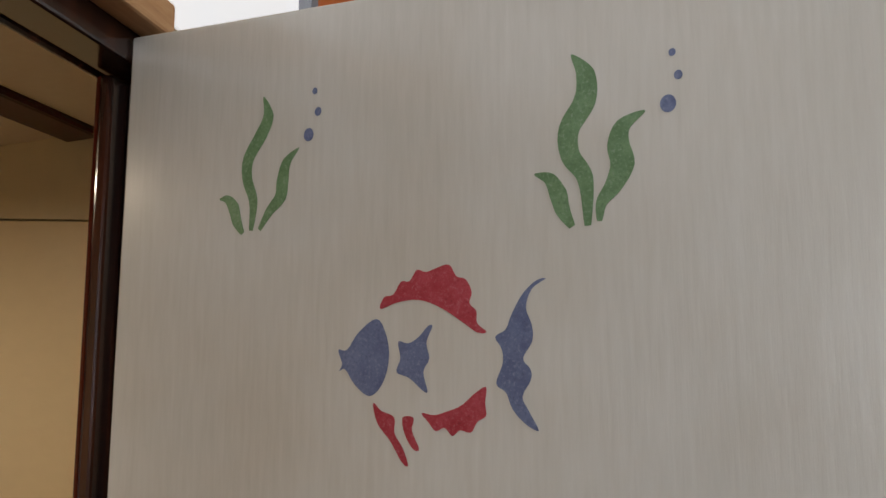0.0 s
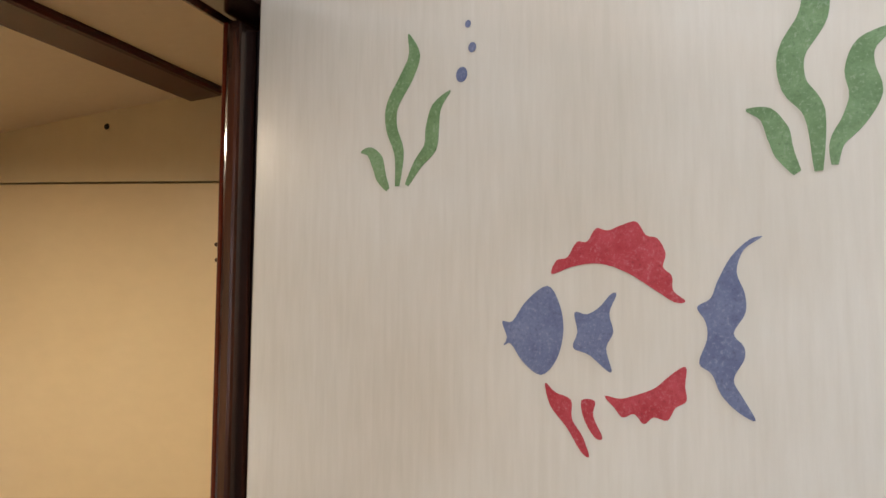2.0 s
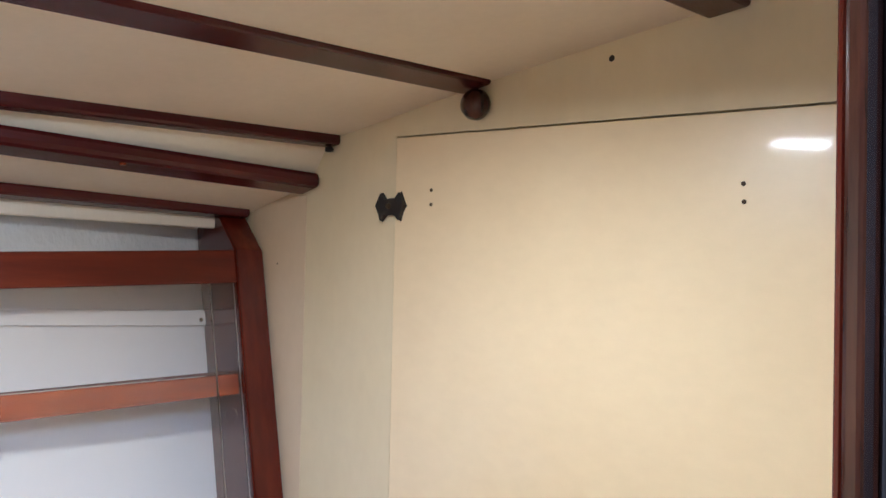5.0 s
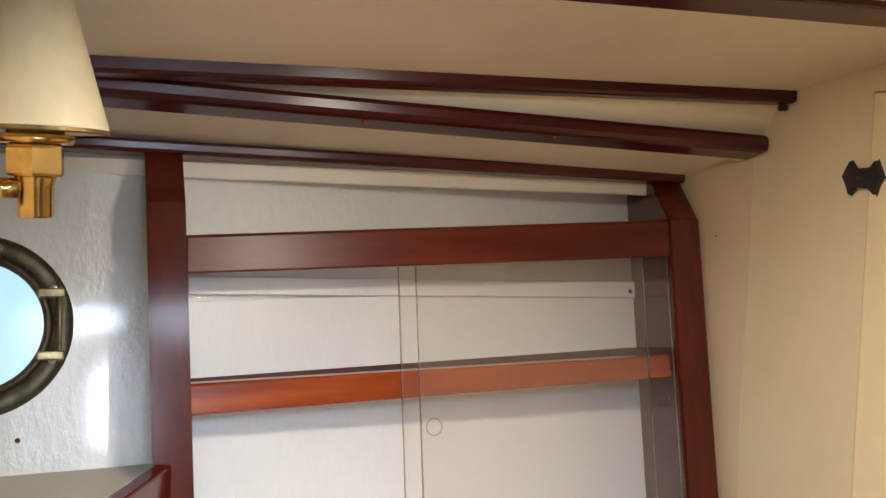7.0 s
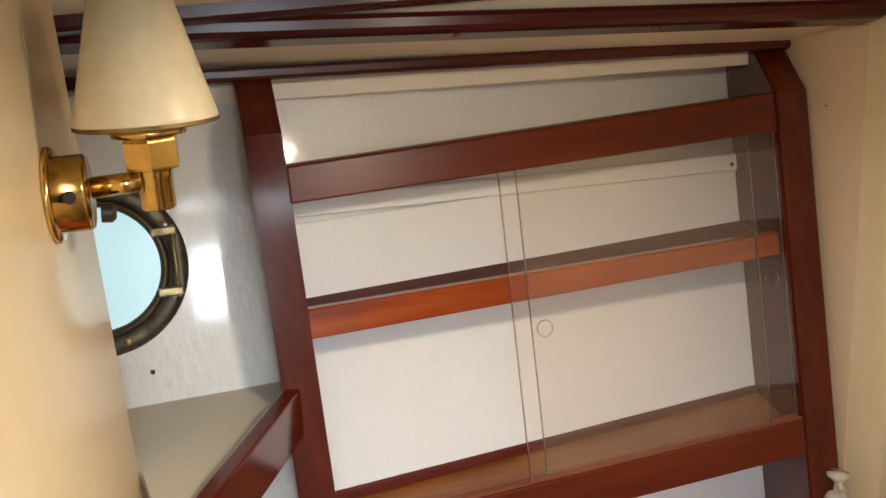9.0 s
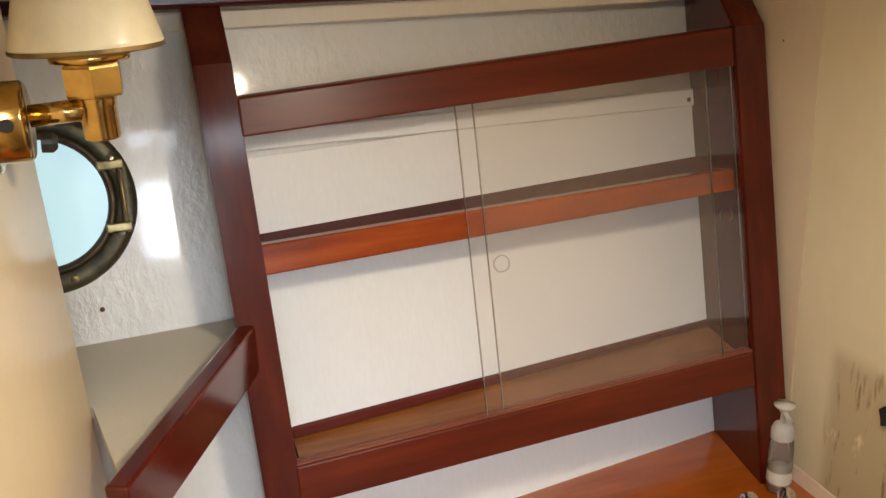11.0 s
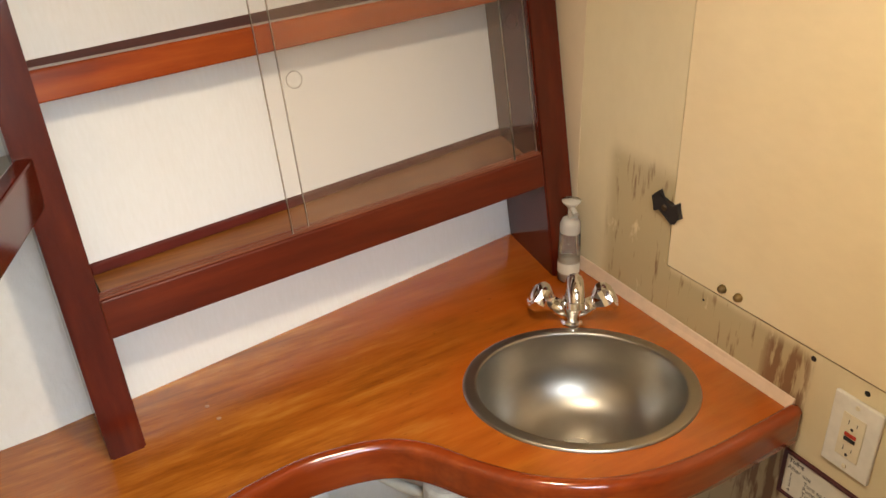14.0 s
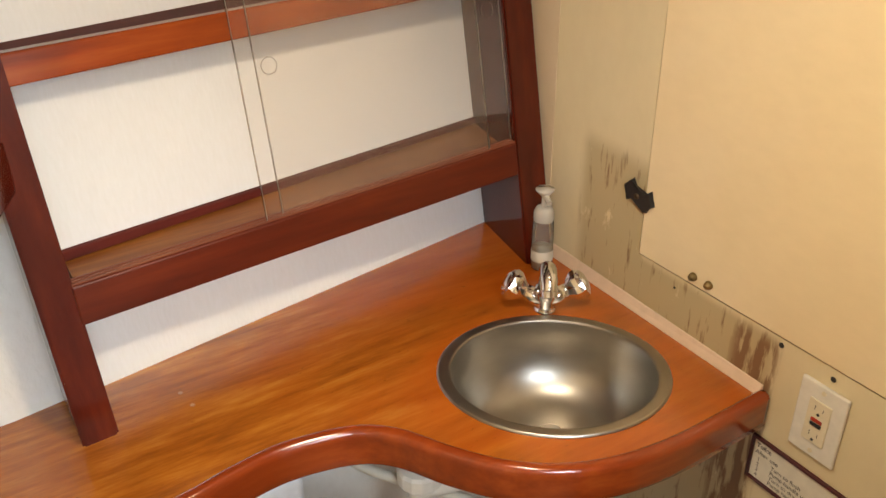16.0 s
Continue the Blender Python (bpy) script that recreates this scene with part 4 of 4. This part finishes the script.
clasp(0.579, 1.054, -12, 0.96, "dark butterfly-shaped turn clasp turned askew", 0.76)

tagged(part("round_boss", lathe([(0.0, 0.0), (0.018, 0.0), (0.0215, 0.006), (0.0215, 0.016), (0.017, 0.024), (0.008, 0.028), (0, 0.029)], axis_pose((0.760, 0, 1.767), TOWALL), 28), JAMBWOOD, None, "", True),
       "round dark brown wooden boss on the bulkhead under a beam", "boss")
tagged(part("corner_strip", block(0.20, 0.362, -0.0014, -0.0003, COUNTER + 0.02, 1.66, 0.0005), CREAM_STRIP), "cream filler strip on the bulkhead beside the rack", "strip")

outlet = thing("outlet", (0.944, 0, 0.870), "white wall socket plate with red and black buttons", "outlet")
om = Matrix.Translation((0.944, 0, 0.870)) @ Matrix.Rotation(radians(90), 4, "X") @ Matrix.Diagonal((1.02, 1.02, 1, 1))


def on_plate(a0, a1, b0, b1, h0, h1, bevel=0.0):
    return solid([om @ Vector((a, b, h)) for h in (h0, h1) for a, b in ((a0, b0), (a1, b0), (a1, b1), (a0, b1))], bevel, 2)


part("plate", on_plate(-0.035, 0.035, -0.057, 0.057, 0.0004, 0.0065, 0.0025), WHITEPLASTIC, outlet)
part("face", on_plate(-0.0165, 0.0165, -0.0335, 0.0335, 0.006, 0.0085, 0.001), IVORY, outlet)
part("test_button", on_plate(-0.008, 0.008, -0.0055, -0.0005, 0.008, 0.0102, 0.0005), BLACKPLASTIC, outlet)
part("reset_button", on_plate(-0.008, 0.008, 0.0015, 0.0065, 0.008, 0.0102, 0.0005), REDPLASTIC, outlet)
for s in (-1, 1):
    for dx, h in ((-0.006, 0.007), (0.006, 0.0055)):
        part("slot", on_plate(dx - 0.0004, dx + 0.0004, s * 0.0205 - h / 2 + 0.002, s * 0.0205 + h / 2 + 0.002, 0.0078, 0.0089), BLACKPLASTIC, outlet)
    part("ground_hole", lathe([(0.0022, 0.0084), (0.0022, 0.0089), (0, 0.0089)], om @ Matrix.Translation((0, s * 0.0205 - 0.007, 0)), 12), BLACKPLASTIC, outlet)
    part("plate_screw", lathe([(0.0036, 0.0062), (0.0030, 0.0078), (0, 0.0080)], om @ Matrix.Translation((0, s * 0.0475, 0)), 14), IVORY, outlet)

sign = thing("notice", (0.95, 0, 0.74), "framed paper notice of toilet instructions", "sign")
nm = Matrix.Translation((0.854, 0, 0.784)) @ Matrix.Rotation(radians(90), 4, "X")


def on_sign(a0, a1, b0, b1, h0, h1):
    return solid([nm @ Vector((a, b, h)) for h in (h0, h1) for a, b in ((a0, b0), (a1, b0), (a1, b1), (a0, b1))], 0.0004)


part("frame", join([on_sign(0, 0.26, -0.005, 0, 0.0005, 0.006), on_sign(0, 0.26, -0.080, -0.075, 0.0005, 0.006), on_sign(0, 0.005, -0.075, -0.005, 0.0005, 0.006), on_sign(0.255, 0.26, -0.075, -0.005, 0.0005, 0.006)]), MAROON, sign)
part("paper", on_sign(0.005, 0.255, -0.075, -0.005, 0.0005, 0.003), PAPER, sign)


def words(text, a, b, size, bold=0.0):
    cu = bpy.data.curves.new("text", "FONT")
    cu.body, cu.size, cu.extrude, cu.offset = text, size, 0.0001, bold
    tmp = new("text_source", cu)
    dg = bpy.context.evaluated_depsgraph_get()
    me = bpy.data.meshes.new_from_object(tmp.evaluated_get(dg))
    bpy.data.objects.remove(tmp)
    me.transform(nm @ Matrix.Translation((a, b, 0.0033)))
    me.materials.clear()
    me.materials.append(INK)
    ob = new("writing", me)
    ob.parent = sign
    ob.matrix_parent_inverse = Matrix.Translation(sign["base_at"]).inverted()


words("Toilet", 0.009, -0.018, 0.0105, 0.0003)
words("After use", 0.009, -0.030, 0.0105)
for k, text in enumerate(("Turn to flush", "Pump handle until clear", "Turn to dry", "Pump handle until dry")):
    words(str(k + 1), 0.014, -0.042 - 0.0095 * k, 0.0098)
    words(text, 0.038, -0.042 - 0.0095 * k, 0.0098)

# ---- brass lamp on the aft partition ----
K = 0.98
lx, ly, lz = 0.692, LY + 0.079, 1.591
lamp = thing("wall_lamp", (lx, LY, lz), "polished brass wall lamp with cream conical shade", "lamp")


def scaled(rows):
    return [(r * K, h * K) for r, h in rows]


part("back_plate", lathe(scaled([(0, 0), (0.039, 0), (0.039, 0.003), (0.037, 0.005), (0.031, 0.005), (0.031, 0.027), (0.029, 0.029), (0, 0.029)]), axis_pose((lx, LY + 0.0005, lz), (0, 1, 0)), 40), BRASS, lamp, "", True)
part("set_screw", lathe([(0.005, 0), (0.005, 0.003), (0, 0.003)], axis_pose((lx + 0.0295, LY + 0.018, lz + 0.002), (1, 0, 0)), 12), BLACKIRON, lamp)
part("switch", lathe(scaled([(0, 0), (0.008, 0), (0.008, 0.008), (0.005, 0.011), (0, 0.011)]), axis_pose((lx + 0.008, LY + 0.036, lz - 0.016), (0, 1, -0.1)), 14), BLACKPLASTIC, lamp, "small black switch")
part("arm", rod((lx, LY + 0.03, lz + 0.003), (lx, ly, lz + 0.005), 0.0085, 18), BRASS, lamp, "", True)
lm = Matrix.Translation((lx, ly, lz - 0.019))
part("stem", lathe(scaled([(0, 0), (0.0125, 0), (0.0138, 0.0015), (0.014, 0.026), (0.0145, 0.0265), (0.0145, 0.030), (0.016, 0.033)]), lm, 32), BRASS, lamp, "", True)
part("hex_nut", lathe(scaled([(0.0165, 0.033), (0.0225, 0.034), (0.0235, 0.036), (0.0235, 0.056), (0.0225, 0.059), (0.018, 0.060)]), lm, 6), BRASS, lamp, "faceted brass nut")
part("gallery", lathe(scaled([(0.020, 0.060), (0.029, 0.0605), (0.030, 0.063), (0.030, 0.067), (0.022, 0.068), (0.022, 0.074)]), lm, 32), BRASS, lamp, "", True)
shade = part("shade", lathe(scaled([(0.030, 0.072), (0.055, 0.070), (0.0565, 0.0725), (0.056, 0.076), (0.0285, 0.180), (0.0245, 0.180), (0.052, 0.077)]), lm, 48), SHADE, lamp, "cream conical lamp shade", True)
part("shade_rim", lathe(scaled([(0.0555, 0.0685), (0.0572, 0.0695), (0.0572, 0.0722), (0.0555, 0.0728)]), lm, 48), OLDBRASS, shade)

# ---- doorway and open door ----
doorway = thing("door_frame", (1.40, -0.4, 0), "dark varnished wooden doorway frame with worn header", "door frame", "", "structure")
part("jamb", block(1.4085, 1.4130, -0.425, -0.36, 0, 1.7565, 0.0012), MAHOG_Z, doorway)
part("jamb_face", block(1.4133, 1.4245, -0.428, -0.36, 0, 1.7565, 0.003, 2), JAMBWOOD, doorway, "shiny dark jamb")
# block filling the gap by the door, the gap's shade put in its colour
part("jamb_gap_fill", block(1.4248, 1.4345, -0.405, -0.36, 0, 1.7565, 0.002), GAPSHADE, doorway, "near-black fill for the shaded gap beside the jamb")
part("hinge_strip", block(1.4348, 1.446, -0.385, -0.36, 0, 1.7565, 0.002), JAMBWOOD, doorway)
part("header", block(1.4085, 1.446, -1.02, -0.36, 1.760, 1.812, 0.003, 2), JAMBWOOD, doorway)
part("header_cap", block(1.4462, 1.472, -1.02, -0.420, 1.784, 1.812, 0.003, 2), RAWWOOD, doorway, "worn light brown header cap")
part("header_lip", block(1.402, 1.4083, -1.02, -0.37, 1.757, 1.774, 0.002), JAMBWOOD, doorway)

DO, DW = Vector((1.447, -0.44, 0)), Vector((0.94344, -0.33154, 0))
DN = Vector((-0.33154, -0.94344, 0))


def dm(u, z, h=0.0):
    return DO + DW * u + Vector((0, 0, z)) + DN * h


door = thing("door", (1.45, -0.44, 0), "open pale grey painted door with stencilled fish and seaweed", "door")
part("panel", solid([dm(-0.012, 0.1, -0.022), dm(0.60, 0.1, -0.022), dm(0.60, 0.1, 0), dm(-0.012, 0.1, 0),
                     dm(0, 1.780, -0.022), dm(0.60, 1.742, -0.022), dm(0.60, 1.742, 0), dm(0, 1.780, 0)], 0.002, 2), DOORPAINT, door)
for z in (0.45, 1.33):
    part("hinge", join([solid([dm(u, zz, h) for zz in (z - 0.04, z + 0.04) for u, h in ((-0.01, -0.018), (-0.004, -0.018), (-0.004, -0.004), (-0.01, -0.004))]), rod(dm(-0.012, z - 0.04, -0.006), dm(-0.012, z + 0.04, -0.006), 0.005, 12)]), OLDBRASS, door)


def stencilled(points, mat, name, parent=None, per=5, closed=True, jag=0.0):
    pts = smooth_line([(u, z, 0) for u, z in points], per, True)
    bm = bmesh.new()
    a = [bm.verts.new(dm(p.x, p.y, 0.0003)) for p in pts]
    b = [bm.verts.new(dm(p.x, p.y, 0.0004)) for p in pts]
    rim = [bm.edges.new((b[k], b[(k + 1) % len(b)])) for k in range(len(b))]
    bmesh.ops.triangle_fill(bm, use_beauty=True, use_dissolve=False, edges=rim, normal=DN)
    for k in range(len(a)):
        j = (k + 1) % len(a)
        bm.faces.new((a[k], a[j], b[j], b[k]))
    return part(name, bm, mat, parent or door)


def blade(mid, widths, parent):
    """A ribbon-like leaf from a middle line and its widths."""
    pts = smooth_line([(u, z, 0) for u, z in mid], 5)
    w = np.interp(np.linspace(0, 1, len(pts)), np.linspace(0, 1, len(widths)), widths)
    bm = bmesh.new()
    rows = []
    for i, p in enumerate(pts):
        way = (pts[min(i + 1, len(pts) - 1)] - pts[max(i - 1, 0)]).normalized()
        n = Vector((-way.y, way.x, 0))
        rows.append([bm.verts.new(dm((p + n * s * w[i]).x, (p + n * s * w[i]).y, h)) for s, h in ((-1, 0.0001), (-1, 0.0004), (1, 0.0004), (1, 0.0001))])
    for a, b in zip(rows, rows[1:]):
        for k in range(3):
            bm.faces.new((a[k], a[k + 1], b[k + 1], b[k]))
    return part("seaweed_blade", bm, GREEN, parent)


def dot(u, z, r):
    return stencilled([(u + r * math.cos(t), z + 1.12 * r * math.sin(t)) for t in (0, 0.785, 1.571, 2.356, 3.142, 3.927, 4.712, 5.498)], BLUE, "bubble", None, 3)


blade([(0.1340, 1.712), (0.1385, 1.698), (0.1330, 1.686), (0.1220, 1.670), (0.1215, 1.656), (0.1275, 1.640), (0.1262, 1.620)], (0.0004, 0.0045, 0.0052, 0.0048, 0.0042, 0.0036, 0.0016), door)
blade([(0.1655, 1.6725), (0.1555, 1.664), (0.1525, 1.652), (0.1510, 1.641), (0.1420, 1.632), (0.1335, 1.620)], (0.0004, 0.0036, 0.0050, 0.0048, 0.0034, 0.0014), door)
blade([(0.0970, 1.644), (0.1040, 1.6435), (0.1100, 1.637), (0.1135, 1.627), (0.1190, 1.6185)], (0.0005, 0.0030, 0.0048, 0.0040, 0.0014), door)
blade([(0.3575, 1.7025), (0.3655, 1.690), (0.3650, 1.675), (0.3555, 1.660), (0.3560, 1.645), (0.3645, 1.631), (0.3655, 1.605)], (0.0004, 0.0055, 0.0066, 0.0062, 0.0056, 0.0046, 0.0018), door)
blade([(0.3985, 1.6645), (0.3865, 1.658), (0.3835, 1.648), (0.3855, 1.637), (0.3805, 1.626), (0.3735, 1.617), (0.3722, 1.607)], (0.0005, 0.0044, 0.0062, 0.0068, 0.0050, 0.0032, 0.0014), door)
blade([(0.3345, 1.6365), (0.3435, 1.633), (0.3485, 1.624), (0.3510, 1.615), (0.3565, 1.605)], (0.0005, 0.0036, 0.0052, 0.0044, 0.0018), door)
for u, z, r in ((0.1735, 1.6805, 0.0040), (0.1808, 1.6952, 0.0027), (0.1778, 1.7095, 0.0020), (0.4110, 1.6665, 0.0043), (0.4168, 1.6812, 0.0023), (0.4140, 1.6940, 0.0019)):
    dot(u, z, r)
# the fish: head, breast fin, back fin, belly fins and tail
stencilled([(0.2290, 1.5580), (0.2360, 1.5490), (0.2385, 1.5350), (0.2345, 1.5200), (0.2250, 1.5115), (0.2140, 1.5180), (0.2065, 1.5275), (0.2020, 1.5265), (0.2040, 1.5310), (0.2010, 1.5395), (0.2075, 1.5395), (0.2160, 1.5500)], BLUE, "fish_head", None, 4)
stencilled([(0.2450, 1.5440), (0.2520, 1.5430), (0.2590, 1.5465), (0.2655, 1.5530), (0.2685, 1.5525), (0.2645, 1.5435), (0.2665, 1.5340), (0.2625, 1.5260), (0.2655, 1.5150), (0.2620, 1.5155), (0.2530, 1.5225), (0.2440, 1.5260), (0.2465, 1.5340)], BLUE, "fish_breast_fin", None, 4)
stencilled([(0.2318, 1.5640), (0.2345, 1.5710), (0.2410, 1.5725), (0.2465, 1.5800), (0.2525, 1.5800), (0.2575, 1.5865), (0.2640, 1.5850), (0.2710, 1.5870), (0.2795, 1.5885), (0.2845, 1.5815), (0.2905, 1.5795), (0.2945, 1.5720), (0.2930, 1.5655), (0.2975, 1.5610), (0.2980, 1.5540), (0.3040, 1.5490), (0.2985, 1.5485), (0.2880, 1.5550), (0.2740, 1.5635), (0.2590, 1.5685), (0.2440, 1.5675)], RED, "fish_back_fin", None, 4)
stencilled([(0.2275, 1.5075), (0.2335, 1.5030), (0.2425, 1.4995), (0.2430, 1.4900), (0.2490, 1.4815), (0.2525, 1.4720), (0.2480, 1.4740), (0.2400, 1.4855), (0.2305, 1.4960)], RED, "fish_belly_fin", None, 4)
stencilled([(0.2485, 1.4995), (0.2560, 1.4995), (0.2550, 1.4920), (0.2600, 1.4820), (0.2560, 1.4815), (0.2500, 1.4900)], RED, "fish_belly_fin", None, 4)
stencilled([(0.2615, 1.5025), (0.2700, 1.5015), (0.2790, 1.5040), (0.2880, 1.5075), (0.2960, 1.5140), (0.3035, 1.5180), (0.3030, 1.5090), (0.3035, 1.5020), (0.2980, 1.4985), (0.2940, 1.4925), (0.2870, 1.4935), (0.2820, 1.4900), (0.2770, 1.4945), (0.2710, 1.4925), (0.2665, 1.4970)], RED, "fish_belly_fin", None, 4)
stencilled([(0.3405, 1.5775), (0.3345, 1.5765), (0.3260, 1.5690), (0.3195, 1.5580), (0.3160, 1.5500), (0.3095, 1.5460), (0.3135, 1.5390), (0.3140, 1.5310), (0.3100, 1.5200), (0.3160, 1.5150), (0.3200, 1.5060), (0.3275, 1.4985), (0.3355, 1.4950), (0.3300, 1.5050), (0.3260, 1.5130), (0.3310, 1.5220), (0.3310, 1.5280), (0.3265, 1.5340), (0.3320, 1.5430), (0.3320, 1.5520), (0.3285, 1.5620), (0.3320, 1.5720)], BLUE, "fish_tail", None, 4)

# seaweed stencil on the aft partition
weed = bmesh.new()
pts = smooth_line([(0.690, 1.735, 0), (0.698, 1.71, 0), (0.688, 1.69, 0), (0.697, 1.670, 0), (0.694, 1.645, 0)], 6)
rowsw = []
for i, p in enumerate(pts):
    w = 0.006 * math.sin(math.pi * (i + 0.3) / len(pts))
    rowsw.append([weed.verts.new((p.x + s * w, LY + 0.0006, p.y)) for s in (-1, 1)])
for a, b in zip(rowsw, rowsw[1:]):
    weed.faces.new((a[0], a[1], b[1], b[0]))
part("seaweed_blade", weed, PALEGREEN, aft_wall, "faint green stencilled seaweed")
